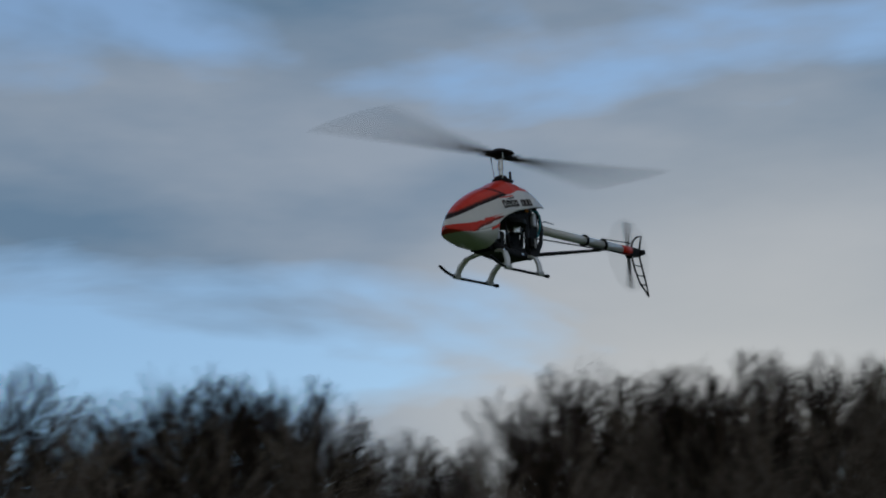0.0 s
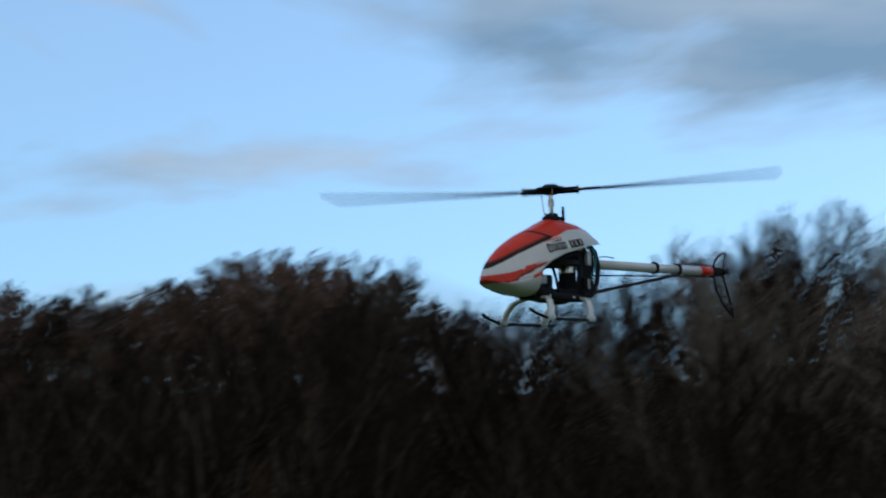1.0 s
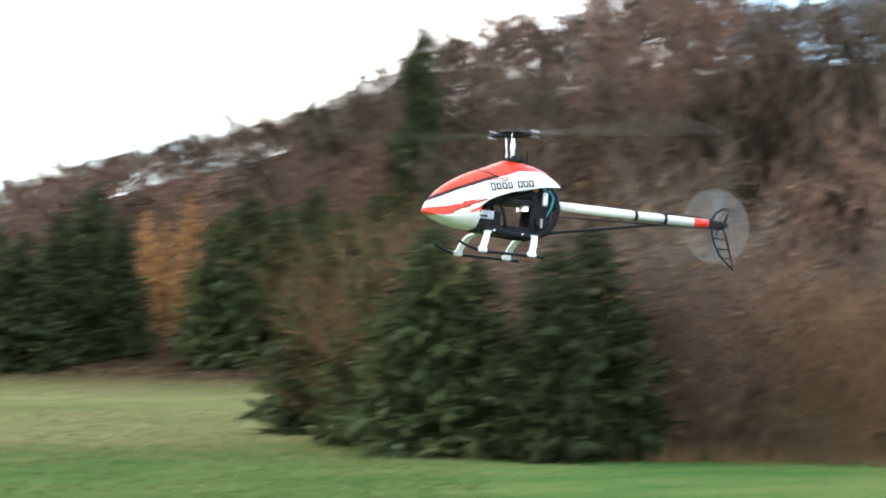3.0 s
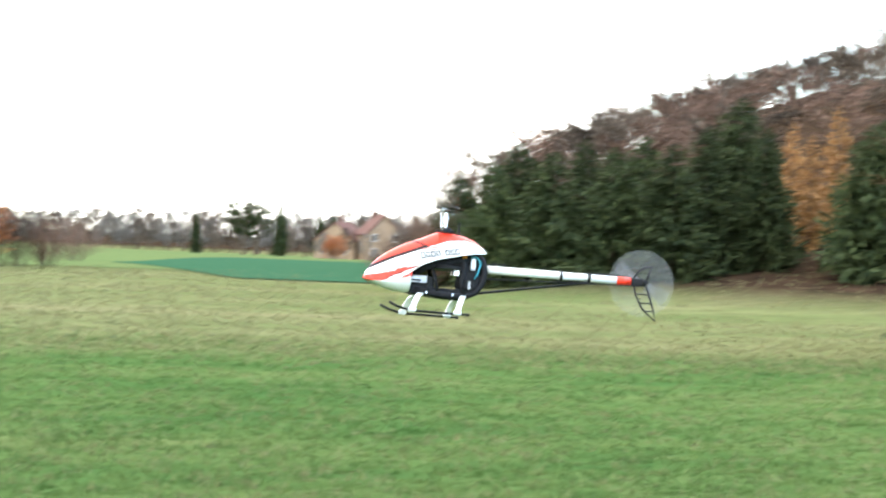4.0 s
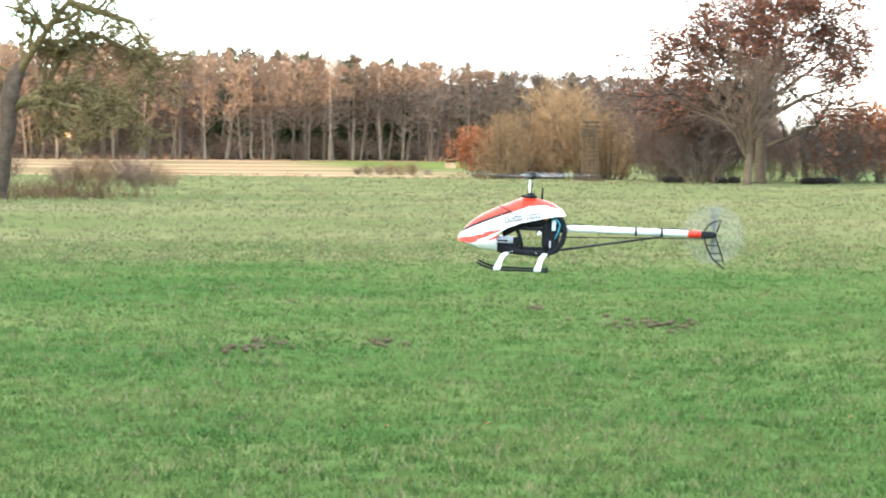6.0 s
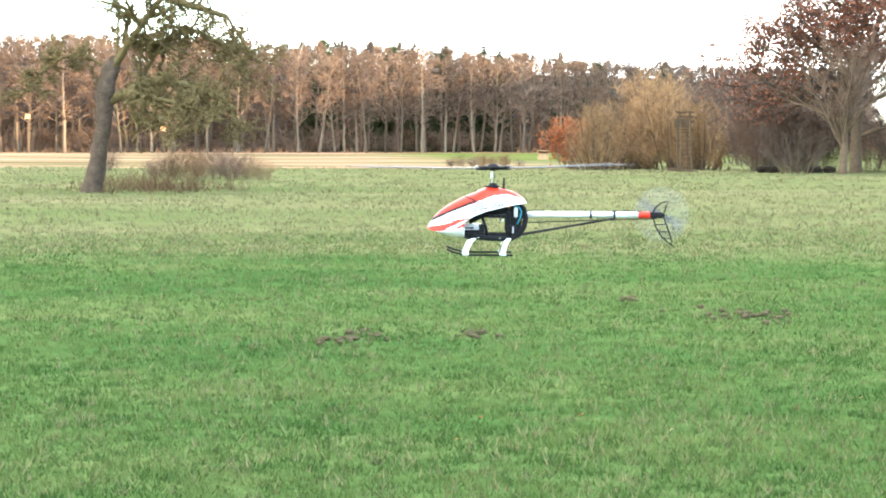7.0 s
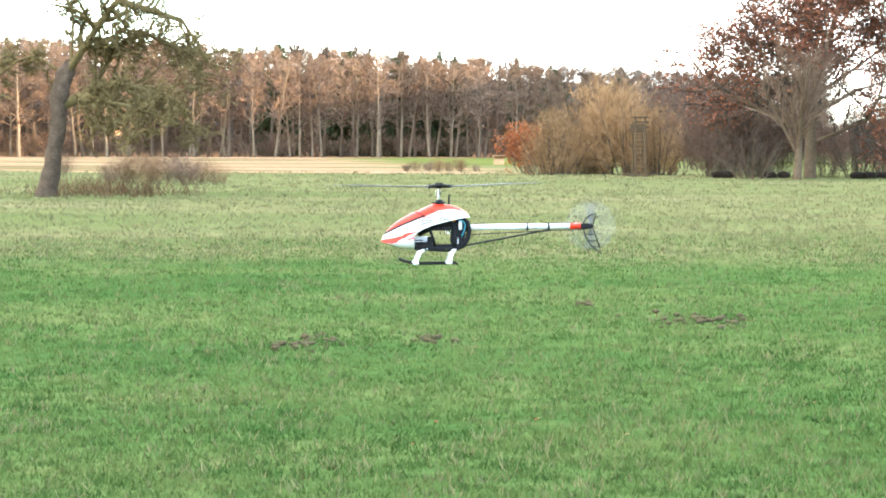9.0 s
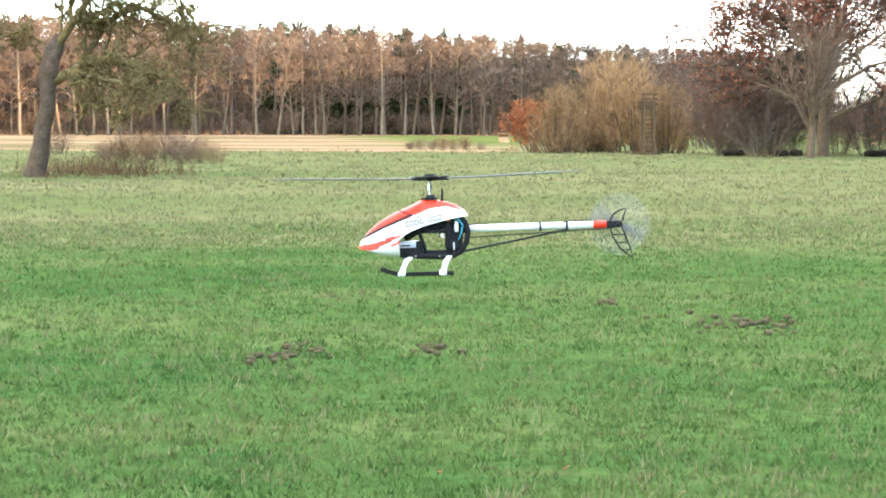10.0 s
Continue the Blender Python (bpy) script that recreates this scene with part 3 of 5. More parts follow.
def conifers():
    rng = random.Random(12)
    label = "dense dark green spruce at the edge of the field"
    for az, r, h in [(27.8, 84, 5.3), (28.7, 78, 5.6), (29.4, 82, 6.3), (30.3, 77, 5.9), (31.2, 82, 6.2), (32.0, 78, 5.9), (32.8, 81, 6.2), (33.6, 77, 6.0), (34.5, 79, 6.6),
                     (35.4, 82, 7.6), (36.1, 79, 6.4), (38.9, 76, 6.6), (39.6, 80, 7.1), (40.5, 77, 6.8), (41.4, 80, 7.3), (42.2, 76, 6.6), (43.1, 79, 7.0)]:
        tagged(plant("spruce", SPRUCE[rng.randrange(3)], *at(az, r), h * 0.84 / 8, rng.uniform(0, 6.28), sx=rng.uniform(0.95, 1.25)), label, "conifer", "spruces by the field")
    for az, r, h in [(37.3, 84, 4.6), (38.0, 86, 5.5), (36.8, 88, 4.8)]:
        tagged(plant("larch", LARCH_KIND, *at(az, r), h / 8, rng.uniform(0, 6.28)), "larch with rusty orange autumn needles", "conifer", "larches by the field")
    # young conifers before the wood, and single ones on skylines
    for az, r, h in [(41.6, 44, 4.6), (43.0, 38, 3.9), (44.6, 34, 3.9), (45.9, 34, 3.3), (48.0, 33, 3.5), (49.0, 34, 3.9), (61.5, 52, 5.2), (65.5, 50, 5.8), (66.6, 48, 4.6), (74.0, 50, 6.4), (72.9, 50, 6.6), (79.0, 50, 5.0)]:
        tagged(plant("spruce", SPRUCE[rng.randrange(3)], *at(az, r), h / 8, rng.uniform(0, 6.28)), "dark green spruce before the bare wood", "conifer", "spruces before the wood")
    for az, r, el, w in [(67.1, 90, 10.6, 0.8), (41.2, 128, 7.3, 0.9), (44.2, 96, 9.4, 1.0)]:
        x, y = at(az, r)
        h = r * math.tan(radians(el)) + EYE - float(ground_z(x, y))
        tagged(plant("spruce", SPRUCE[2], x, y, h / 8, 1.0, sx=w * 0.6), "lone dark spruce rising over the bare wood", "conifer")
    for az, el, w in [(1.2, 2.8, 1.0), (0.15, 2.8, 1.4), (1.65, 2.65, 0.9), (3.3, 2.6, 0.9), (4.3, 2.3, 1.6), (6.2, 2.2, 1.4), (8.2, 2.1, 1.4), (-1.3, 2.75, 1.4), (-3.2, 2.95, 1.2)]:
        x, y = at(az, 366)
        h = 366 * math.tan(radians(el)) + EYE
        tagged(plant("spruce", SPRUCE[rng.randrange(3)], x, y, h / 8, rng.uniform(0, 6.28), sx=0.55 * w), "dark spruce rising over the forest", "conifer", "spruces over the forest")
    for az, el, w in [(22.9, 1.4, 0.8), (24.0, 1.05, 1.0), (24.35, 1.0, 1.2), (20.6, 1.0, 0.8)]:
        x, y = at(az, 420)
        h = 420 * math.tan(radians(el)) + EYE
        tagged(plant("spruce", SPRUCE[1], x, y, h / 8, rng.uniform(0, 6.28), sx=0.5 * w), "distant dark conifer near the house", "conifer", "conifers by the house")


conifers()


def lone_trees():
    """A broad cedar by the far house, and a slim bare tree with an airy round head beside the spruces."""
    trunk, crown, _, _ = bare_tree(91, 12.0, 0.35, 0.25, [(20, 0.62, 3), (12, 0.4, 1), (18, 0.5, 1)], 62, 0.10, 0.03, twig_r=0.07, leader=0.9, taper=0.1, outline=(8.0, 5.0, 4.2))
    parts = [("trunk", mesh_of("trunk", trunk, BARK)), ("crown", mesh_of("crown", crown, NEEDLE))]
    for az, h in ((21.9, 11.6), (22.25, 10.4)):
        tagged(plant("cedar", parts, *at(az, 415), h / 12.0, az), "broad dark cedar near the distant house", "conifer", "cedars by the house")
    trunk, crown, _, _ = bare_tree(92, 10.0, 0.12, 0.5, [(14, 0.45, 3), (9, 0.45, 1), (13, 0.55, 1)], 44, 0.10, 0.08, twig_r=0.016, leader=0.8, taper=0.2, outline=(7.4, 2.4, 2.7))
    tagged(plant("slim_tree", [("trunk", mesh_of("trunk", trunk, BARK)), ("crown", mesh_of("crown", crown, TWIG))], *at(27.9, 96), 0.63, 1.0), "slim bare tree with an airy round head", "tree")
    for n, (az, r, h) in enumerate([(24.7, 384, 6.0), (25.25, 380, 5.0), (26.3, 385, 7.5), (26.8, 382, 6.5), (24.1, 390, 5.0)]):
        tagged(plant("garden_tree", FAR[n % 3], *at(az, r), h / 18, az, sx=1.2), "bare garden tree before the distant house", "tree", "garden trees by the house")


lone_trees()


# Willows and thickets, the rust-leaved oak, the old apple tree.
WILLOW = [bush_kind(41, 5.0, 40, TWIG_TAN, spread=1.5, levels=((13, 0.45, 2), (22, 0.5, 1)), arch=0.0, twig_r=0.010, outline=(2.1, 2.7, 2.9)),
          bush_kind(42, 5.0, 36, TWIG_TAN, spread=1.7, levels=((13, 0.45, 2), (22, 0.5, 1)), arch=-0.02, twig_r=0.010, outline=(2.0, 3.0, 3.0))]
THICKET = [bush_kind(43, 3.0, 34, TWIG_SCRUB, spread=0.8, radius=0.012, twig_r=0.004), bush_kind(44, 3.0, 30, TWIG_RED, spread=0.7, radius=0.012, twig_r=0.005),
           bush_kind(45, 3.0, 30, TWIG, LEAF_BROWN, 1300, 0.042, spread=0.7, radius=0.012, twig_r=0.005)]
ORANGE_BUSH = bush_kind(46, 3.0, 16, TWIG_RED, LEAF_ORANGE, 4600, 0.10, spread=0.7, radius=0.03)


def thickets():
    rng = random.Random(21)
    for az, r, h, w in [(4.25, 123, 4.1, 0.85), (4.75, 126, 4.3, 0.85), (5.75, 129, 6.3, 0.95), (6.45, 127, 5.9, 0.9), (7.15, 124, 4.4, 0.85)]:
        tagged(plant("willow", WILLOW[rng.randrange(2)], *at(az, r), h / 4.9, rng.uniform(0, 6.28), sx=w), "rounded yellow-brown bare willow at the meadow edge", "shrub", "willows by the high seat")
    for az, r, h in [(70.4, 44, 4.3), (72.2, 45, 4.9), (74.0, 44, 4.0), (58.5, 46, 4.6)]:
        tagged(plant("willow", WILLOW[rng.randrange(2)], *at(az, r), h / 4.9, rng.uniform(0, 6.28), sx=0.8), "rounded bare willow before the dark wood", "shrub", "willows before the wood")
    for az, r, h in [(3.62, 131, 2.6), (14.5, 120, 4.0), (13.7, 124, 3.4), (24.4, 380, 3.6)]:
        tagged(plant("orange_bush", ORANGE_BUSH, *at(az, r), h / 3, rng.uniform(0, 6.28)), "shrub with bright orange-brown autumn leaves", "shrub", "orange-leaved shrubs")
    for az, r, h in [(8.6, 150, 6.0), (9.4, 155, 5.0), (8.0, 165, 7.0), (15.8, 120, 3.0), (16.6, 124, 2.6), (12.4, 150, 4.5), (13.2, 150, 5.0), (17.3, 160, 3.0), (8.7, 119, 3.7), (9.3, 121, 3.4), (9.9, 119, 3.0), (10.5, 120, 3.0), (11.7, 121, 3.2), (27.2, 84, 3.0), (26.6, 90, 2.4), (28.0, 88, 4.2)]:
        tagged(plant("thicket", THICKET[1], *at(az, r), h / 3, rng.uniform(0, 6.28), sx=1.2), "bare purple-brown thicket at the field edge", "shrub", "thickets at the field edge")
    # tan scrub before the wood
    az = 45.0
    while az < 126:
        for row in range(2):
            r = 37 + row * 6 + rng.uniform(-2, 2)
            h = rng.uniform(2.6, 4.2) + row * 0.5
            k = rng.choice((0, 0, 1, 2))
            # Past 72 degrees small trees with shade-darkened twigs replace the scrub.
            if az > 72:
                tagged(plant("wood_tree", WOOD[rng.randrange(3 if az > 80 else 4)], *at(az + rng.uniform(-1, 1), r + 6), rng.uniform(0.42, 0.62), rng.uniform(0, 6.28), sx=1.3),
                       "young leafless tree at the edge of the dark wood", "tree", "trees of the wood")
                continue
            tagged(plant("scrub", THICKET[k], *at(az + rng.uniform(-1, 1), r), h / 3, rng.uniform(0, 6.28), sx=1.25),
                   ("bare tan scrub bush before the wood", "bare reddish scrub bush before the wood", "scrub bush with withered brown leaves")[k], "shrub", "scrub before the wood")
        az += rng.uniform(2.0, 3.6)
    for az, r, h in [(-4.9, 88, 0.8), (-5.3, 90, 1.0), (-5.7, 88, 1.1), (-6.2, 91, 1.3), (-6.7, 89, 1.2), (-7.2, 90, 1.1), (-7.7, 92, 0.9), (0.3, 139, 0.5), (0.6, 142, 0.7), (0.9, 140, 0.6), (1.2, 138, 0.8), (1.5, 139, 0.7), (1.8, 138, 0.8), (2.2, 139, 0.5), (-9.0, 120, 1.2)]:
        tagged(plant("bramble", THICKET[rng.randrange(2)], *at(az, r), h / 3, rng.uniform(0, 6.28), sx=1.5), "low bare bramble clump in the meadow", "shrub", "brambles in the meadow")


thickets()


OAK_BARK = material("oak_bark", (0.060, 0.041, 0.026), (0.17, 0.118, 0.076), 4, 0.9, bump=0.6, fine=5)


def oak():
    top_x, top_y = at(11.3, 114)
    trunk, crown, tips, twigs = bare_tree(61, 10.0, 0.25, 0.16, [(34, 0.56, 4), (17, 0.44, 2), (18, 0.55, 1)], 60, 0.16, 0.05, twig_r=0.015, leader=0.85)
    rng = np.random.default_rng(62)
    pick = twigs.reshape(-1, 3)
    pick = pick[rng.integers(0, len(pick), 52000)] + rng.normal(0, 0.15, (52000, 3))
    keep = (np.hypot(pick[:, 0], pick[:, 1]) + pick[:, 2] * 0.2 + rng.normal(0, 0.5, 52000) > 2.9) & (rng.random(52000) < 0.9)
    parts = [("trunk", mesh_of("trunk", trunk, OAK_BARK)), ("crown", mesh_of("crown", crown, TWIG)), ("foliage", mesh_of("foliage", [leaf_cards(pick[keep], 0.078, rng)], LEAF_RUST))]
    tagged(plant("oak_tree", parts, top_x, top_y, 1.3, 0.4, sx=1.12), "broad oak with clinging rust-brown autumn leaves", "tree")
    trunk, crown, _, _ = bare_tree(66, 8.4, 0.24, 0.20, [(24, 0.62, 4), (10, 0.42, 2), (13, 0.6, 1)], 34, 0.08, 0.10, twig_r=0.015, leader=0.62)
    tagged(plant("fan_tree", [("trunk", mesh_of("trunk", trunk, OAK_BARK)), ("crown", mesh_of("crown", crown, TWIG_FOREST))], *at(10.95, 108), 1.0, 0.8, sx=1.0),
           "bare grey tree with fanning upright branches", "tree")
    stem, cr, _ = bush_mesh(64, 2.6, 18, TWIG, 1.0, ((9, 0.42, 2), (12, 0.45, 1)), 0.03)
    tagged(plant("shrub", [("stem", mesh_of("stem", stem, OAK_BARK)), ("crown", mesh_of("crown", cr, TWIG))], *at(9.7, 110), 1.0, 0), "low bare spreading shrub beside the oak", "shrub")
    for az, r, h in [(12.6, 118, 4.4), (9.9, 120, 4.6), (13.4, 117, 3.6), (8.9, 122, 3.8)]:
        tagged(plant("thicket", THICKET[2], *at(az, r), h / 3, az, sx=1.1), "brown-leaved thicket below the oak", "shrub", "thickets below the oak")


oak()
for _n, (_az, _r, _h) in enumerate([(25.6, 96, 1.9), (26.2, 92, 2.2), (26.8, 88, 2.5), (27.3, 92, 2.8), (27.8, 90, 3.1), (28.3, 86, 3.0)]):
    tagged(plant("hedge_tree", CREST[_n % 3], *at(_az, _r), _h / 10.3, _n, sx=1.5), "small dark bare tree beside the spruces", "tree", "hedge trees beside the spruces")


def apple_tree():
    rng = np.random.default_rng(71)
    x, y = at(-9.45, 67)
    # leaning bole, broken top, one long limb bent over to the side
    bole = np.array([[[0, 0, -0.1], [0.10, 0, 0.7], [0.28, 0, 1.6], [0.42, 0, 2.5], [0.45, 0, 3.3], [0.62, 0.05, 4.0], [0.80, 0.05, 4.35]]])
    brad = np.array([[0.38, 0.29, 0.25, 0.25, 0.29, 0.26, 0.16]])
    # each limb by five points; the way between them is filled in
    knots = [
        [(0.5, 0, 2.9), (1.6, 0.2, 3.5), (2.4, 0.2, 3.6), (4, 0, 3.1), (4.5, -0.1, 2.7)],
        [(0.7, 0, 4), (1.6, -0.2, 5.3), (2.3, -0.3, 6.2), (4.3, 0, 5.6), (5.1, 0.1, 4.3)],
        [(0.6, 0, 3.9), (-0.4, 0.3, 4.5), (-1, 0.4, 4.3), (-1.9, 0.3, 3.6), (-2.2, 0.3, 3.1)],
        [(0.8, 0, 4.2), (0.85, 0.1, 5.4), (0.8, 0.1, 6), (0.9, 0.1, 7.1), (1, 0.1, 7.5)],
        [(1.4, 0.1, 3.4), (2.2, 0.5, 4.8), (2.9, 0.6, 5.3), (4.5, 0.7, 4.6), (5, 0.7, 3.6)],
        [(1, 0, 3.2), (2, -0.9, 3), (2.6, -1.1, 2.9), (3.6, -1.3, 2.6), (3.9, -1.3, 2.4)],
    ]
    limbs = np.array([[[np.interp(q, (0, 2, 3, 5, 6), [p[c] for p in line]) for c in range(3)] for q in range(7)] for line in knots])
    lrad = np.linspace(1, 0.3, 7)[None] * np.array([[0.20], [0.22], [0.07], [0.055], [0.14], [0.12]])
    t = np.linspace(0, 6, 40)
    fine = np.stack([np.interp(t, range(7), bole[0, :, i]) for i in range(3)], 1)[None]
    bv, bf = tubes(fine, np.interp(t, range(7), brad[0])[None], 18)
    for v in bv:
        v[:2] += np.array([noise.noise(Vector(v) * 2.2), noise.noise(Vector(v) * 2.2 + Vector((9, 0, 0)))]) * 0.07
        v[:2] += np.array([noise.noise(Vector((v[0] * 9, v[1] * 9, v[2] * 2))), noise.noise(Vector((v[0] * 9, v[1] * 9, v[2] * 2 + 5)))]) * 0.035
    trunk = mesh_of("trunk", [(bv, bf)], material("apple_bark", (0.026, 0.019, 0.014), (0.125, 0.090, 0.064), 4, 0.95, bump=1.0, fine=7))
    top = plant("apple_tree", [("trunk", trunk)], x, y, 1.0, 0)
    for i in range(len(limbs)):
        ob = new("limb", mesh_of("limb", [tubes(limbs[i:i + 1], lrad[i:i + 1], 7)], MOSSY))
        ob.parent = top
    crown, pts, rad, ln = [], limbs, lrad, np.array([4.4, 4.6, 2.4, 1.8, 4.2, 4.0])
    for count, ratio, steps, spread in ((24, 0.35, 4, 64), (11, 0.44, 3, 60), (6, 0.45, 2, 58)):
        b, w, ln, rd = offspring(pts, rad, count, spread, 0.15, rng, ratio, ln, 0.2)
        pts, rad = shoots(b, w, ln, np.maximum(rd * 0.9, 0.019), steps, 0.36, 0.045, rng, 0.45)
        crown.append(ribbons(pts, rad) if steps == 2 else tubes(pts, rad, 4 if steps == 4 else 3))
    ob = new("crown", mesh_of("crown", crown, MOSSY))
    ob.parent = top
    tagged(top, "old leaning apple tree with a mossy bent crown", "tree")


apple_tree()


# ================= built things =================
def part(name, bm, mat, parent, label="", soft=False):
    me = bpy.data.meshes.new(name)
    bm.to_mesh(me)
    bm.free()
    for m in mat if isinstance(mat, (list, tuple)) else [mat]:
        me.materials.append(m)
    if soft:
        me.polygons.foreach_set("use_smooth", [True] * len(me.polygons))
    ob = new(name, me)
    ob.parent = parent
    return tagged(ob, label)


def box(bm, centre, size, turn=None, bevel=0.0):
    """A box with softened edges added to bm."""
    m = Matrix.Translation(centre) @ (turn.to_4x4() if turn else Matrix()) @ Matrix.Diagonal((*size, 1))
    made = bmesh.ops.create_cube(bm, size=1, matrix=m)
    if bevel:
        edges = list({e for v in made["verts"] for e in v.link_edges})
        bmesh.ops.bevel(bm, geom=edges, offset=bevel, segments=2, affect="EDGES", profile=0.5)
    return bm


def rod(bm, a, b, ra, rb=None, sides=10):
    """A capped round bar from a to b."""
    a, b = Vector(a), Vector(b)
    d = b - a
    m = Matrix.Translation((a + b) / 2) @ d.to_track_quat("Z", "Y").to_matrix().to_4x4()
    bmesh.ops.create_cone(bm, cap_ends=True, segments=sides, radius1=ra, radius2=ra if rb is None else rb, depth=d.length, matrix=m)
    return bm


def sweep(bm, pts, radius, sides=8, flat=1.0):
    """A bent bar through points; flat squeezes its section across y."""
    rings = []
    for i, p in enumerate(pts):
        p = Vector(p)
        d = (Vector(pts[min(i + 1, len(pts) - 1)]) - Vector(pts[max(i - 1, 0)])).normalized()
        u = d.cross(Vector((0, 1, 0)) if abs(d.y) < 0.9 else Vector((1, 0, 0))).normalized()
        w = d.cross(u)
        rr = radius[i] if isinstance(radius, (list, tuple)) else radius
        rings.append([bm.verts.new(p + rr * (math.cos(a) * u + flat * math.sin(a) * w)) for a in (k * math.tau / sides for k in range(sides))])
    for q, s in zip(rings, rings[1:]):
        for k in range(sides):
            bm.faces.new((q[k], q[(k + 1) % sides], s[(k + 1) % sides], s[k]))
    bm.faces.new(rings[0][::-1])
    bm.faces.new(rings[-1])
    return bm


RED = material("red_gloss", (0.60, 0.026, 0.012), (0.70, 0.038, 0.017), 12, 0.32, spec=0.25, coat=0.1)
WHITE = material("white_gloss", (0.64, 0.64, 0.63), (0.72, 0.72, 0.70), 14, 0.25, spec=0.5, coat=0.5)
TRIM = material("dark_trim", (0.012, 0.008, 0.010), (0.03, 0.018, 0.02), 20, 0.6, spec=0.1)
MAROON = material("maroon_fade", (0.16, 0.014, 0.008), (0.22, 0.022, 0.010), 18, 0.35, spec=0.25)
CARBON = material("black_carbon", (0.005, 0.005, 0.006), (0.013, 0.013, 0.015), 60, 0.5, spec=0.12)
PLASTIC = material("black_plastic", (0.006, 0.006, 0.007), (0.016, 0.016, 0.017), 40, 0.55, spec=0.12)
STEEL = material("bright_steel", (0.55, 0.55, 0.56), (0.75, 0.75, 0.76), 30, 0.25, metal=1.0)
SILVER = material("silver_wrap", (0.40, 0.41, 0.46), (0.78, 0.78, 0.82), 45, 0.35, metal=0.3, spec=0.4)
GREY = material("grey_label", (0.35, 0.35, 0.37), (0.60, 0.60, 0.60), 30, 0.5)
BLUE = material("blue_wire", (0.03, 0.20, 0.28), (0.06, 0.32, 0.38), 30, 0.5)
BLADE = material("blade_grey", (0.10, 0.102, 0.105), (0.17, 0.172, 0.175), 20, 0.5, spec=0.15)
RUBBER = material("pale_rubber", (0.50, 0.52, 0.55), (0.66, 0.68, 0.70), 30, 0.6)
GLOW = material("amber_plastic", (0.70, 0.22, 0.04), (0.85, 0.35, 0.08), 30, 0.4)


def sweep_haze():
    """Thin see-through disc: what the whirling tail blades leave to the eye."""
    m = bpy.data.materials.new("blade_sweep")
    m.use_nodes = True
    t = m.node_tree
    b = t.nodes["Principled BSDF"]
    b.inputs["Base Color"].default_value = (0.45, 0.45, 0.44, 1)
    b.inputs["Roughness"].default_value = 0.6
    b.inputs["Alpha"].default_value = 0.06
    return m


SWEEP = sweep_haze()

# Outline of the canopy in side view: x from nose to tail, then height of the crest and of the lower edge, half width.
CX = [0.272, 0.262, 0.246, 0.222, 0.196, 0.163, 0.13, 0.10, 0.08, 0.06, 0.03, -0.02, -0.06, -0.092, -0.125, -0.138]
C_TOP = [-0.057, -0.034, -0.012, 0.012, 0.032, 0.052, 0.069, 0.081, 0.089, 0.099, 0.112, 0.111, 0.104, 0.093, 0.071, 0.054]
C_LOW = [-0.060, -0.064, -0.068, -0.070, -0.064, -0.056, -0.042, -0.018, -0.006, 0.002, 0.014, 0.026, 0.036, 0.042, 0.047, 0.049]
C_BELLY = [-0.061, -0.065, -0.070, -0.080, -0.090, -0.097, -0.099]
C_WIDE = [0.004, 0.022, 0.036, 0.049, 0.058, 0.066, 0.072, 0.075, 0.076, 0.076, 0.076, 0.075, 0.072, 0.066, 0.055, 0.046]


def canopy_line(x, ys):
    return float(np.interp(x, CX[::-1], ys[::-1]))


def shell(upper):
    """Half shell of the canopy: upper hood or lower belly, as a fine lofted skin with thickness."""
    bm = bmesh.new()
    x1 = -0.138 if upper else 0.118
    nx, nk = (240, 140) if upper else (40, 28)
    rows = []
    for i in range(nx + 1):
        x = 0.272 + (x1 - 0.272) * (i / nx) ** 1.25
        low, wide = canopy_line(x, C_LOW), canopy_line(x, C_WIDE)
        other = canopy_line(x, C_TOP) if upper else float(np.interp(x, CX[:7][::-1], C_BELLY[::-1]))
        ring = []
        for k in range(nk + 1):
            a = math.pi * k / nk
            c, s = math.cos(a), math.sin(a)
            flare = (1.0 - 0.20 * s) if upper else (1.0 - 0.08 * s)
            ring.append(bm.verts.new((x, wide * math.copysign(abs(c) ** 0.75, c) * flare, low + (other - low) * s ** 0.85)))
        rows.append(ring)
    for q, s in zip(rows, rows[1:]):
        for k in range(nk):
            f = bm.faces.new((q[k], s[k], s[k + 1], q[k + 1]) if upper else (q[k + 1], s[k + 1], s[k], q[k]))
            if upper:
                f.material_index = hood_paint(f.calc_center_median())
            else:
                c = f.calc_center_median()
                f.material_index = 1 if c.z > -0.072 + 0.16 * (0.262 - c.x) else 0
    for f in bm.faces:
        f.smooth = True
    bmesh.ops.recalc_face_normals(bm, faces=bm.faces)
    bmesh.ops.solidify(bm, geom=list(bm.faces), thickness=0.0012)
    return bm


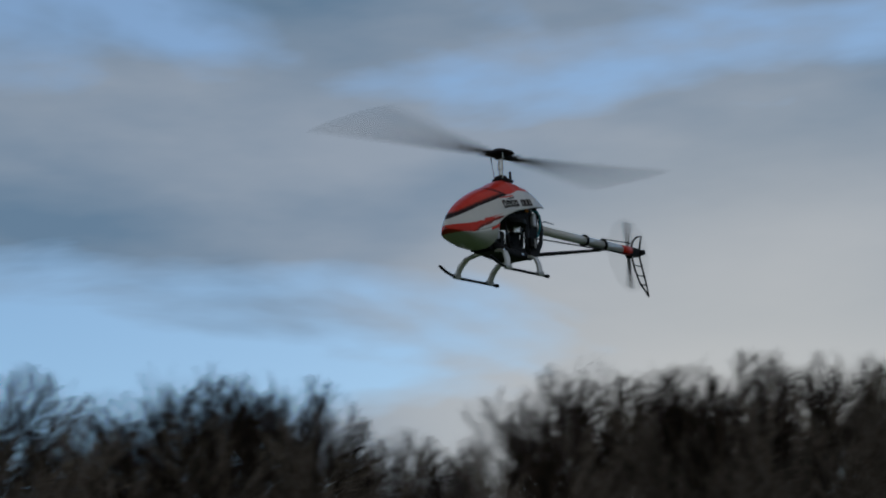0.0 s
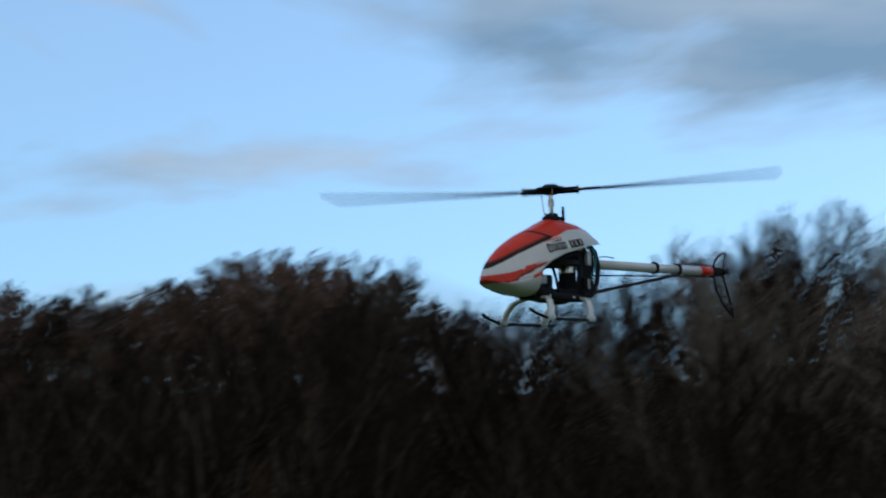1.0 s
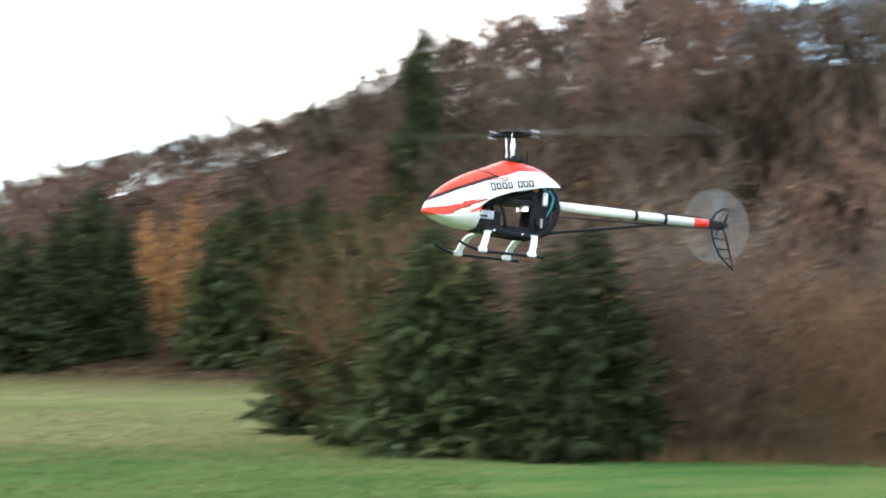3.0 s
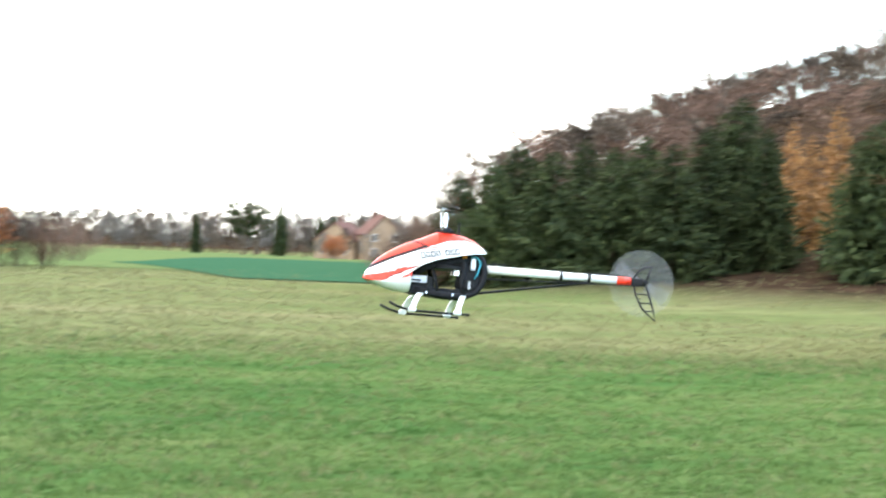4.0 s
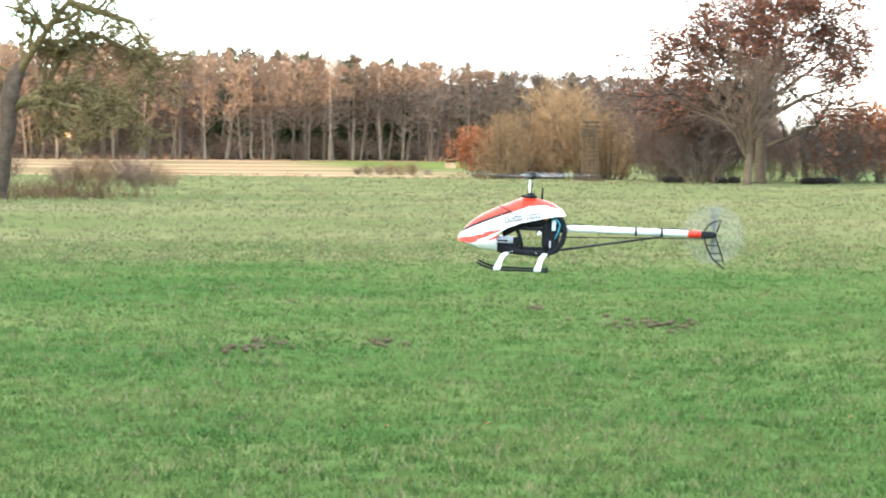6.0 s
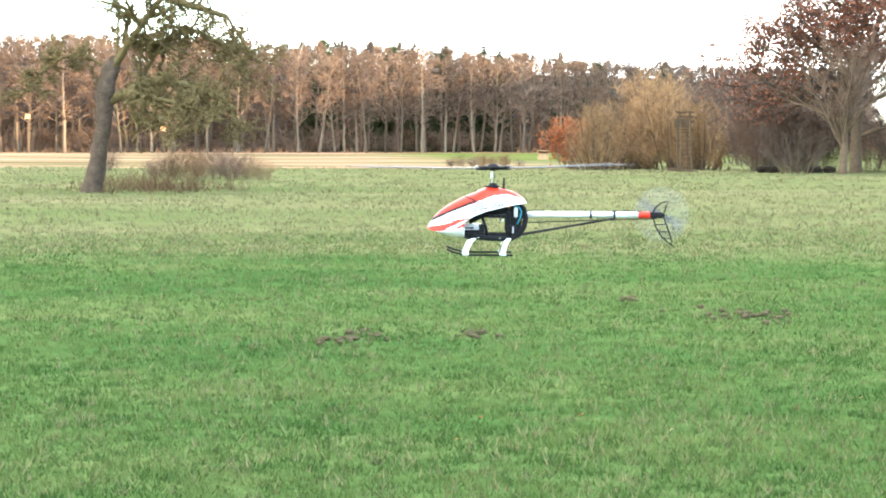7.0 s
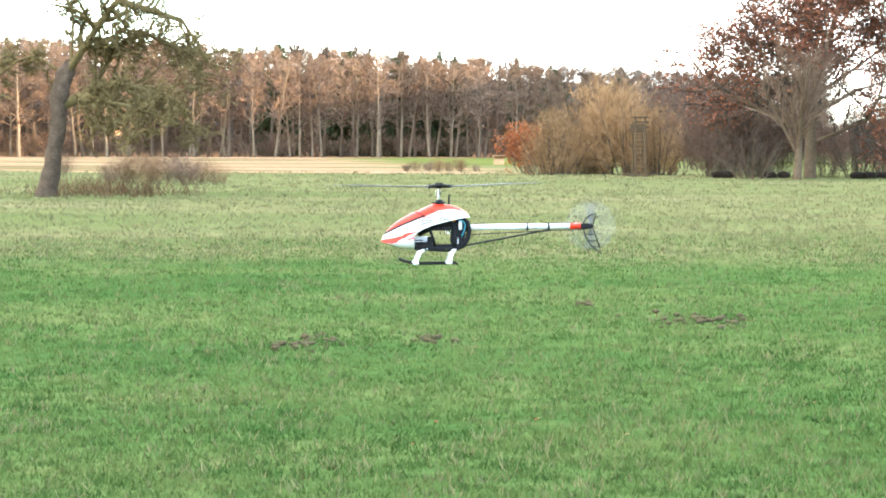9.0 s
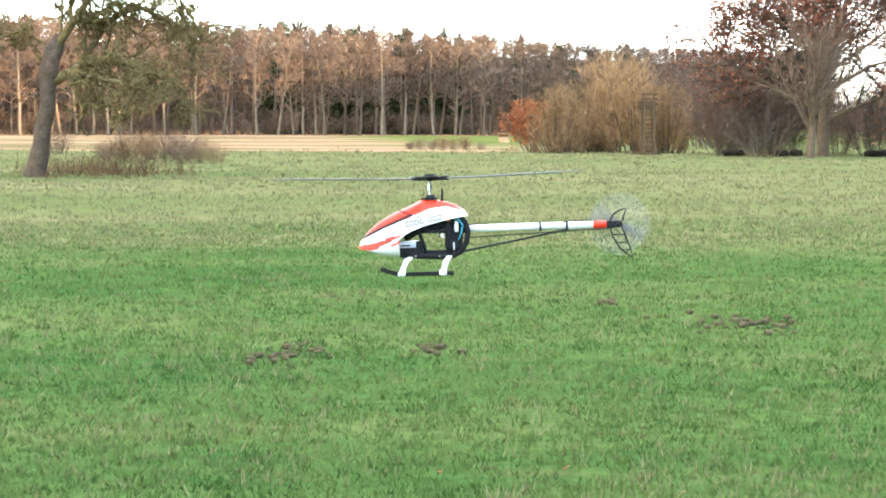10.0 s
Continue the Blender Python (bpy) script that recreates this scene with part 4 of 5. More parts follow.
def hood_paint(c):
    """0 white band, 1 red, 2 dark trim, 3 maroon: the swooping paint scheme of the hood."""
    x, z = c.x, c.z
    up = float(np.interp(x, [-0.138, -0.06, 0.0, 0.04, 0.09, 0.18, 0.266], [0.062, 0.086, 0.080, 0.064, 0.045, 0.008, -0.034]))
    down = float(np.interp(x, [0.085, 0.11, 0.15, 0.19, 0.222, 0.266], [-0.010, -0.013, -0.024, -0.036, -0.044, -0.050]))
    low = float(np.interp(x, [0.085, 0.11, 0.15, 0.19, 0.21], [-0.008, -0.020, -0.038, -0.056, -0.075]))
    if z < down:
        return 1 if z > low + 0.007 else 3 if z > low else 0
    # a red flick over the lower wedge
    if 0.10 < x < 0.172 and abs(z - (-0.030 + 0.34 * (0.172 - x))) < 0.0030 * (x - 0.10) / 0.07:
        return 1
    # red and dark teeth that run forward from the crest into the white
    for shift, reach_x, paint in ((0.006, 0.104, 1), (0.013, 0.084, 2), (0.019, 0.098, 1)):
        line = up - shift - 0.12 * max(0.0, 0.10 - x) + 0.006
        if (0.036 if shift < 0.015 else 0.088) < x < reach_x and abs(z - line) < 0.0021 * min(1.0, (reach_x - x) / 0.035):
            return paint
    if z < up:
        return 0
    rear = 0.060 + 1.25 * (z - up)
    if x > rear:
        if z < up + 0.0085 + 0.02 * max(0.0, x - 0.16) or x < rear + 0.006:
            return 2
        if z < up + 0.013 or x < rear + 0.010:
            return 3
    return 1


def helicopter():
    heli = new("model_helicopter")
    # hood, belly, lettering bars
    hood = part("hood", shell(True), (WHITE, RED, TRIM, MAROON), heli, "glossy red and white hood")
    part("belly", shell(False), (WHITE, RED), heli, "white belly fairing")
    along = Vector((-0.145, 0, 0.026)).normalized()
    for side in (1, -1):
        s = 0.0
        for n, wide in enumerate((0.014, 0.0135, 0.0145, 0.0135, 0, 0.0145, 0.0145, 0.0145)):
            if wide:
                p = Vector((0.092, 0, 0.024)) + along * (s + wide / 2)
                zf = (p.z - canopy_line(p.x, C_LOW)) / (canopy_line(p.x, C_TOP) - canopy_line(p.x, C_LOW))
                sn = max(0.0, zf) ** (1 / 0.85)
                y = side * (canopy_line(p.x, C_WIDE) * (1 - sn * sn) ** 0.375 * (1 - 0.20 * sn) + 0.0012)
                bm = bmesh.new()
                tilt = Euler((side * 0.30, math.atan2(0.026, 0.145), 0)).to_matrix()
                t = 0.0036
                hgt = 0.021 if n == 0 else 0.0165
                for off, size in (((0, 0, hgt / 2), (wide, 0.0014, t)), ((0, 0, -hgt / 2), (wide, 0.0014, t)), ((wide / 2 - t / 2, 0, 0), (t, 0.0014, hgt)), ((-wide / 2 + t / 2, 0, 0), (t, 0.0014, hgt))):
                    box(bm, Vector((p.x, y, p.z)) + tilt @ Vector(off), size, tilt)
                part("marking", bm, TRIM, hood, "dark outlined marking")
            s += (wide or 0.010) + 0.0035
    # carbon side frames with the rounded rear hoop
    for side in (1, -1):
        y = side * 0.034
        bm = bmesh.new()
        hoop = [(-0.055, y, 0.055), (-0.10, y, 0.050), (-0.128, y, 0.025), (-0.138, y, -0.012), (-0.130, y, -0.052), (-0.108, y, -0.085), (-0.07, y, -0.100), (-0.02, y, -0.100), (0.04, y, -0.096), (0.10, y, -0.088)]
        sweep(bm, hoop, [0.010] * 6 + [0.011] * 4, 8, 0.30)
        sweep(bm, [(0.10, y, -0.03), (0.05, y, -0.004), (0.0, y, 0.008), (-0.055, y, 0.020), (-0.09, y, 0.032)], 0.012, 8, 0.25)
        sweep(bm, [(-0.055, y, 0.055), (-0.066, y, 0.0), (-0.060, y, -0.06), (-0.075, y, -0.10)], 0.011, 8, 0.25)
        sweep(bm, [(0.045, y, -0.01), (0.03, y, -0.05), (0.02, y, -0.098)], 0.006, 8, 0.3)
        part("side_frame", bm, CARBON, heli, "black carbon side frame", True)
    for side in (1, -1):
        part("upper_plate", box(bmesh.new(), (0.0, side * 0.031, 0.022), (0.17, 0.003, 0.050), Euler((0, 0.12, 0)).to_matrix(), 0.001), CARBON, heli, "black carbon upper plate")
        part("rear_plate", box(bmesh.new(), (-0.088, side * 0.031, -0.030), (0.060, 0.003, 0.120), Euler((0, -0.08, 0)).to_matrix(), 0.001), CARBON, heli, "black carbon rear plate")
        part("lower_plate", box(bmesh.new(), (0.03, side * 0.031, -0.088), (0.18, 0.003, 0.022), None, 0.001), CARBON, heli, "black carbon lower plate")
    bm = box(bmesh.new(), (0.03, 0, 0.02), (0.13, 0.05, 0.045), None, 0.008)
    part("gear_case", bm, PLASTIC, heli, "black plastic gear case")
    bm = rod(bmesh.new(), (-0.012, 0, -0.012), (-0.012, 0, 0.0), 0.058, sides=40)
    part("main_gear", bm, PLASTIC, heli)
    bm = rod(bmesh.new(), (-0.05, 0, -0.03), (-0.05, 0, 0.03), 0.025, sides=20)
    part("motor", bm, STEEL, heli, "round electric motor")
    # battery pack with wrap, strap and label
    pack = part("battery", box(bmesh.new(), (0.085, 0, -0.070), (0.105, 0.050, 0.048), None, 0.008), CARBON, heli, "dark battery pack")
    part("battery_top", box(bmesh.new(), (0.092, 0, -0.052), (0.090, 0.054, 0.026), None, 0.005), SILVER, pack, "silver wrapped top")
    part("strap", box(bmesh.new(), (0.048, 0, -0.068), (0.022, 0.058, 0.056), None, 0.003), PLASTIC, pack)
    for side in (1, -1):
        part("label", box(bmesh.new(), (0.098, side * 0.0275, -0.056), (0.040, 0.002, 0.006), None, 0.0008), TRIM, pack, "dark bar printed on the battery")
        # servos, speed control, wires
        unit_box = part("servo", box(bmesh.new(), (-0.083, side * 0.036, -0.058), (0.032, 0.020, 0.028), None, 0.003), PLASTIC, heli)
        part("servo_arm", box(bmesh.new(), (-0.083, side * 0.048, -0.062), (0.006, 0.003, 0.026)), GREY, unit_box)
        part("receiver", box(bmesh.new(), (-0.095, side * 0.036, 0.010), (0.015, 0.014, 0.040), None, 0.003), SILVER, heli, "silver speed control")
        part("wire", sweep(bmesh.new(), [(-0.085, side * 0.04, 0.035), (-0.105, side * 0.046, 0.034), (-0.118, side * 0.046, 0.015), (-0.112, side * 0.046, -0.015), (-0.10, side * 0.044, -0.04)], 0.0028), BLUE, heli, "teal wire loop", True)
        part("gyro", box(bmesh.new(), (-0.064, side * 0.034, 0.034), (0.016, 0.012, 0.010), None, 0.002), GLOW, heli, "amber gyro box")
        part("linkage", rod(bmesh.new(), (0.012, side * 0.014, 0.122), (0.016, side * 0.022, 0.196), 0.0018), STEEL, heli)
        part("bolt", rod(bmesh.new(), (-0.03, side * 0.034, -0.098), (-0.03, side * 0.040, -0.098), 0.004), STEEL, heli)
        part("bolt", rod(bmesh.new(), (0.06, side * 0.034, -0.096), (0.06, side * 0.040, -0.096), 0.004), STEEL, heli)
    part("undertray", box(bmesh.new(), (0.01, 0, -0.100), (0.20, 0.060, 0.008), None, 0.003), CARBON, heli)
    # mast, swashplate, antenna
    part("mast", rod(bmesh.new(), (0, 0, 0.0), (0, 0, 0.20), 0.006, sides=16), STEEL, heli, "bright steel mast")
    bm = rod(bmesh.new(), (0, 0, 0.112), (0, 0, 0.120), 0.026, sides=24)
    rod(bm, (0, 0, 0.120), (0, 0, 0.130), 0.019, 0.016, 20)
    box(bm, (0.026, 0, 0.116), (0.014, 0.010, 0.008), None, 0.002)
    box(bm, (-0.020, 0.02, 0.116), (0.014, 0.010, 0.008), None, 0.002)
    part("swashplate", bm, PLASTIC, heli, "black swashplate")
    part("mast_collar", rod(bmesh.new(), (0, 0, 0.150), (0, 0, 0.168), 0.009, sides=16), STEEL, heli)
    part("antenna", rod(bmesh.new(), (-0.044, 0, 0.095), (-0.046, 0, 0.152), 0.005, 0.0035), PLASTIC, heli, "short black antenna post")
    # tail boom, clamps, supports, pushrod
    boom = part("tail_boom", rod(bmesh.new(), (-0.09, 0, 0), (-0.612, 0, 0), 0.0135, sides=20), WHITE, heli, "white tail boom", True)
    part("red_sleeve", rod(bmesh.new(), (-0.606, 0, 0), (-0.655, 0, 0), 0.0142, sides=20), RED, boom, "red sleeve", True)
    part("boom_socket", rod(bmesh.new(), (-0.09, 0, 0), (-0.142, 0, 0), 0.019, 0.017, 20), PLASTIC, boom)
    for x in (-0.408, -0.507):
        part("boom_clamp", rod(bmesh.new(), (x - 0.004, 0, 0), (x + 0.004, 0, 0), 0.018, sides=18), PLASTIC, boom)
    for side in (1, -1):
        part("boom_support", rod(bmesh.new(), (-0.095, side * 0.03, -0.088), (-0.505, side * 0.008, -0.016), 0.0036), CARBON, heli)
    part("tail_pushrod", rod(bmesh.new(), (-0.11, 0.012, -0.034), (-0.68, 0.02, -0.014), 0.0022), CARBON, heli)
    part("aerial_wire", sweep(bmesh.new(), [(-0.13, 0.02, 0.012), (-0.18, 0.022, 0.020), (-0.215, 0.024, 0.017)], 0.0016), PLASTIC, heli)
    part("aerial_wire", sweep(bmesh.new(), [(-0.49, 0.01, 0.015), (-0.56, 0.012, 0.018), (-0.62, 0.03, 0.015)], 0.0018), PLASTIC, heli)
    # tail case, upper and lower fin
    bm = box(bmesh.new(), (-0.682, 0, 0), (0.052, 0.026, 0.026), None, 0.005)
    rod(bm, (-0.706, -0.03, 0), (-0.706, 0.022, 0), 0.009, sides=16)
    part("tail_case", bm, PLASTIC, heli, "black tail gear case")
    bm = bmesh.new()
    sweep(bm, [(-0.668, 0, 0.012), (-0.682, 0, 0.036), (-0.705, 0, 0.052), (-0.731, 0, 0.057), (-0.722, 0, 0.034), (-0.715, 0, 0.010)], 0.0032, 8)
    part("upper_fin", bm, CARBON, heli, "", True)
    bm = bmesh.new()
    sweep(bm, [(-0.668, 0, -0.010), (-0.680, 0, -0.050), (-0.705, 0, -0.092), (-0.752, 0, -0.130), (-0.742, 0, -0.090), (-0.726, 0, -0.045), (-0.712, 0, -0.008)], 0.0032, 8)
    for a, b in (((-0.677, 0, -0.040), (-0.724, 0, -0.040)), ((-0.692, 0, -0.070), (-0.735, 0, -0.070)), ((-0.710, 0, -0.097), (-0.744, 0, -0.097))):
        rod(bm, a, b, 0.0022, sides=6)
    part("lower_fin", bm, CARBON, heli, "open black ladder-shaped lower fin", True)
    # landing gear: two bows, two skids with end caps
    for x0, x1 in ((0.080, 0.114), (-0.066, -0.040)):
        for side in (1, -1):
            bow = [(x0, side * 0.020, -0.100), (x0, side * 0.045, -0.102), (x0 * 0.6 + x1 * 0.4, side * 0.066, -0.112), (x0 * 0.3 + x1 * 0.7, side * 0.080, -0.132), (x1, side * 0.088, -0.158)]
            bm = bmesh.new()
            rings = []
            for i, p in enumerate(bow):
                p = Vector(p)
                d = (Vector(bow[min(i + 1, 4)]) - Vector(bow[max(i - 1, 0)])).normalized()
                across = Vector((1, 0, 0))
                up = d.cross(across).normalized()
                w, h = (0.0095, 0.0035)
                rings.append([bm.verts.new(p + across * a * w + up * b * h) for a, b in ((-1, -1), (1, -1), (1, 1), (-1, 1))])
            for q, s in zip(rings, rings[1:]):
                for k in range(4):
                    bm.faces.new((q[k], q[(k + 1) % 4], s[(k + 1) % 4], s[k]))
            bm.faces.new(rings[0][::-1])
            bm.faces.new(rings[-1])
            bmesh.ops.recalc_face_normals(bm, faces=bm.faces)
            leg = part("landing_strut", bm, WHITE, heli, "white curved landing strut")
            part("strut_foot", box(bmesh.new(), (x1, side * 0.0885, -0.160), (0.028, 0.015, 0.015), None, 0.005), RUBBER, leg, "pale strut foot")
    for side in (1, -1):
        y = side * 0.0885
        skid = part("skid", sweep(bmesh.new(), [(-0.074, y, -0.164), (0.10, y, -0.164), (0.135, y, -0.160), (0.165, y, -0.152), (0.192, y, -0.140)], 0.0042), CARBON, heli, "black skid tube with upturned tip", True)
        part("end_cap", rod(bmesh.new(), (-0.070, y, -0.164), (-0.080, y, -0.164), 0.0058, 0.0048, 12), PLASTIC, skid)
    # main rotor: turns about the mast
    rotor = new("main_rotor")
    rotor.parent = heli
    bm = box(bmesh.new(), (0, 0, 0.192), (0.050, 0.026, 0.018), None, 0.005)
    rod(bm, (0, 0, 0.182), (0, 0, 0.206), 0.014, 0.020, 20)
    rod(bm, (0, 0, 0.196), (0, 0, 0.201), 0.042, 0.038, 28)
    rod(bm, (0, 0, 0.201), (0, 0, 0.209), 0.024, 0.018, 24)
    part("rotor_hub", bm, PLASTIC, rotor, "black rotor hub")
    for s in (1, -1):
        grip = part("blade_grip", box(bmesh.new(), (s * 0.050, 0, 0.192), (0.056, 0.022, 0.016), None, 0.005), PLASTIC, rotor)
        part("grip_bolt", rod(bmesh.new(), (s * 0.074, 0, 0.182), (s * 0.074, 0, 0.203), 0.005), STEEL, grip)
        bm = bmesh.new()
        rings = []
        for x, c in ((0.060, 0.010), (0.080, 0.018), (0.11, 0.027), (0.20, 0.0275), (0.58, 0.0275), (0.61, 0.024), (0.62, 0.014)):
            rings.append([bm.verts.new((s * x, s * u * c, 0.192 + v + 0.012 * (x / 0.62) ** 2)) for u, v in ((-1.0, 0.0), (-0.55, 0.0032), (0.2, 0.0028), (1.0, 0.0002), (0.2, -0.0028), (-0.55, -0.0032))])
        for q, t in zip(rings, rings[1:]):
            for k in range(6):
                bm.faces.new((q[k], q[(k + 1) % 6], t[(k + 1) % 6], t[k]))
        bm.faces.new(rings[0][::-1])
        bm.faces.new(rings[-1])
        bmesh.ops.recalc_face_normals(bm, faces=bm.faces)
        part("blade", bm, BLADE, rotor, "long grey rotor blade", True)
    # tail rotor on the left of the tail case
    tail = new("tail_rotor")
    tail.parent = heli
    part("tail_hub", rod(bmesh.new(), (0, -0.006, 0), (0, 0.012, 0), 0.011, sides=16), PLASTIC, tail)
    for s in (1, -1):
        bm = box(bmesh.new(), (0, 0, s * 0.062), (0.020, 0.0025, 0.085), None, 0.001)
        box(bm, (0, 0, s * 0.018), (0.010, 0.006, 0.018), None, 0.001)
        part("tail_blade", bm, BLADE, tail, "pale grey tail rotor blade")
    bm = bmesh.new()
    bmesh.ops.create_cone(bm, cap_ends=True, segments=64, radius1=0.116, radius2=0.116, depth=0.0015, matrix=Euler((radians(90), 0, 0)).to_matrix().to_4x4())
    part("blade_sweep", bm, SWEEP, tail, "hazy sweep of the whirling tail blades")
    return tagged(heli, "red and white radio-controlled helicopter hovering over the meadow", "model helicopter"), rotor, tail


HELI, ROTOR, TAIL = helicopter()

WOOD_GREY = material("weathered_timber", (0.050, 0.034, 0.021), (0.125, 0.086, 0.052), 3, 0.9, fine=6, bump=0.4)
WOOD_TAN = material("tan_timber", (0.34, 0.20, 0.10), (0.50, 0.32, 0.18), 3, 0.85, fine=6)


def high_seat():
    """Hunter's open high seat on a ladder."""
    top = new("high_seat")
    top.matrix_basis = Matrix.Translation((*at(6.72, 117), 0.0))
    for y, lean in ((0.0, 0.35), (1.3, 0.0)):
        for x in (-0.25, 0.25):
            part("post", rod(bmesh.new(), (x * 1.2, y - lean, -0.05), (x, y + lean * 0.5, 3.35 if y == 0 else 3.0), 0.06, 0.05, 7), WOOD_GREY, top)
    for k in range(9):
        part("rung", rod(bmesh.new(), (-0.34, -0.35 + 0.045 * k, 0.25 + 0.24 * k), (0.34, -0.35 + 0.045 * k, 0.25 + 0.24 * k), 0.035, sides=6), WOOD_GREY, top)
    part("seat_board", box(bmesh.new(), (0, 0.7, 2.35), (0.9, 0.9, 0.06), None, 0.01), WOOD_GREY, top)
    for z in (2.75, 3.05, 3.3):
        part("rail", box(bmesh.new(), (0, 0.12, z), (0.95, 0.05, 0.10), None, 0.01), WOOD_GREY, top)
    part("back_board", box(bmesh.new(), (0, 1.3, 2.7), (0.95, 0.04, 0.5), None, 0.01), WOOD_GREY, top)
    part("foot_board", box(bmesh.new(), (-0.25, -0.4, 0.08), (1.6, 0.6, 0.12), Euler((0, 0.06, 0.1)).to_matrix(), 0.02), WOOD_GREY, top)
    tagged(top, "weathered timber hunting high seat with a ladder", "high seat")


def hut():
    top = new("feeding_hut")
    top.matrix_basis = Matrix.Translation((*at(2.85, 196), 0.0))
    for x, y, sx, sy in ((0, 0.4, 0.95, 0.04), (-0.46, 0, 0.04, 0.8), (0.46, 0, 0.04, 0.8)):
        part("wall_board", box(bmesh.new(), (x, y, 0.35), (sx, sy, 0.75), None, 0.01), WOOD_TAN, top)
    part("front_board", box(bmesh.new(), (0, -0.4, 0.26), (0.86, 0.04, 0.55), None, 0.01), WOOD_TAN, top)
    part("roof_board", box(bmesh.new(), (0, 0, 0.78), (1.2, 1.05, 0.06), Euler((-0.12, 0, 0)).to_matrix(), 0.01), WOOD_TAN, top, "slanting plank roof")
    tagged(top, "small tan plank feeding hut at the forest edge", "hut")


def nest_box(az, r, z, label):
    top = new("raised_hive")
    top.matrix_basis = Matrix.Translation((*at(az, r), 0.0))
    part("pole", rod(bmesh.new(), (0, 0, -0.1), (0, 0, z), 0.07, sides=7), WOOD_GREY, top)
    part("cabin", box(bmesh.new(), (0, 0, z + 0.45), (0.7, 0.6, 0.75), None, 0.05), WOOD_TAN, top)
    part("lid", box(bmesh.new(), (0, 0, z + 0.85), (0.85, 0.75, 0.07), None, 0.02), WOOD_GREY, top)
    tagged(top, label, "box")


PLASTER = material("plaster", (0.22, 0.15, 0.10), (0.32, 0.23, 0.16), 0.6, 0.9, fine=8)
ROOF = material("red_brown_tiles", (0.075, 0.040, 0.034), (0.14, 0.070, 0.055), 2, 0.85, fine=6)
GLASS = material("dark_panes", (0.02, 0.025, 0.03), (0.05, 0.06, 0.07), 3, 0.1, spec=0.6)


def house(az, r, w, d, h, roof, turn, label, gables=True):
    top = new("house")
    top.matrix_basis = Matrix.Translation((*at(az, r), 0.0)) @ Matrix.Rotation(radians(-az + turn), 4, "Z")
    bm = bmesh.new()
    outline = [(-w / 2, 0), (w / 2, 0), (w / 2, h), (0, h + roof), (-w / 2, h)]
    front = [bm.verts.new((x, -d / 2, z)) for x, z in outline]
    back = [bm.verts.new((x, d / 2, z)) for x, z in outline]
    bm.faces.new(front)
    bm.faces.new(back[::-1])
    for i in range(5):
        bm.faces.new((front[i], back[i], back[(i + 1) % 5], front[(i + 1) % 5]))
    bmesh.ops.recalc_face_normals(bm, faces=bm.faces)
    wall = part("wall", bm, PLASTER, top, "pale yellow plastered wall")
    for s in (1, -1):
        a = math.atan2(roof, w / 2)
        ln = math.hypot(roof, w / 2) + 0.5
        rf = part("roof", box(bmesh.new(), (s * w / 4 * 1.06, 0, h + roof / 2 - 0.02), (ln, d + 0.8, 0.22), Euler((0, s * a, 0)).to_matrix(), 0.03), ROOF, top, "red-brown tiled roof slope")
    part("chimney", box(bmesh.new(), (-w * 0.12, d * 0.2, h + roof + 0.5), (0.7, 0.7, 1.8), None, 0.05), ROOF, rf)
    for x in (-w * 0.27, w * 0.27):
        for z in (1.6, 4.3):
            if z < h - 0.6:
                win = part("window", box(bmesh.new(), (x, -d / 2 - 0.02, z), (1.1, 0.12, 1.4), None, 0.02), WHITE, top)
                part("pane", box(bmesh.new(), (x, -d / 2 - 0.09, z), (0.9, 0.03, 1.2)), GLASS, win)
    tagged(top, label, "house")


high_seat()
hut()
nest_box(-11.15, 318, 5.0, "white box cabin on a pole among the trees")
nest_box(-7.55, 316, 3.2, "small white box on a post at the forest edge")
house(25.6, 400, 7.0, 9.0, 5.0, 3.6, 14, "pale yellow house with a steep tiled gable")
house(24.6, 405, 8.0, 9.0, 3.6, 3.4, -20, "low house with a red-brown roof among trees")


def logs():
    rng = random.Random(5)
    for az, r, ln in [(8.9, 112, 1.6), (9.1, 113, 1.3), (12.6, 112, 1.7), (12.9, 112, 1.4), (13.2, 113, 1.5), (10.2, 112, 1.9), (10.6, 113, 1.2)]:
        ln *= 0.55
        x, y = at(az, r)
        bm = sweep(bmesh.new(), [(-ln / 2, 0, 0.16), (-ln / 4, 0.05, 0.20), (ln / 4, -0.04, 0.18), (ln / 2, 0.05, 0.14)], [0.15, 0.20, 0.18, 0.12], 9)
        me = bpy.data.meshes.new("log")
        bm.to_mesh(me)
        bm.free()
        me.materials.append(TWIG_SHADED_LOG_DARK)
        ob = new("log", me)
        ob.matrix_basis = Matrix.LocRotScale((x, y, float(ground_z(x, y))), Euler((0, 0, rng.uniform(-0.6, 0.6))), None)
        tagged(ob, "dark weathered log lying under the oak", "log", "logs under the oak")


logs()


# ================= meadow details =================
GRASS = material("grass_blades", (0.036, 0.076, 0.019), (0.094, 0.128, 0.040), 0.5, 0.8, island=0.2, fine=5, band=(0.40, 0.60), spec=0.0)
GRASS_DRY = material("dry_grass_blades", (0.105, 0.114, 0.048), (0.178, 0.156, 0.082), 0.3, 0.85, island=0.15, fine=7, spec=0.0)
SOIL = material("soil", (0.050, 0.040, 0.024), (0.105, 0.086, 0.050), 9, 0.95, bump=0.8, fine=4, spec=0.0)
FALLEN = material("fallen_leaf", (0.36, 0.16, 0.09), (0.55, 0.33, 0.24), 6, 0.8)


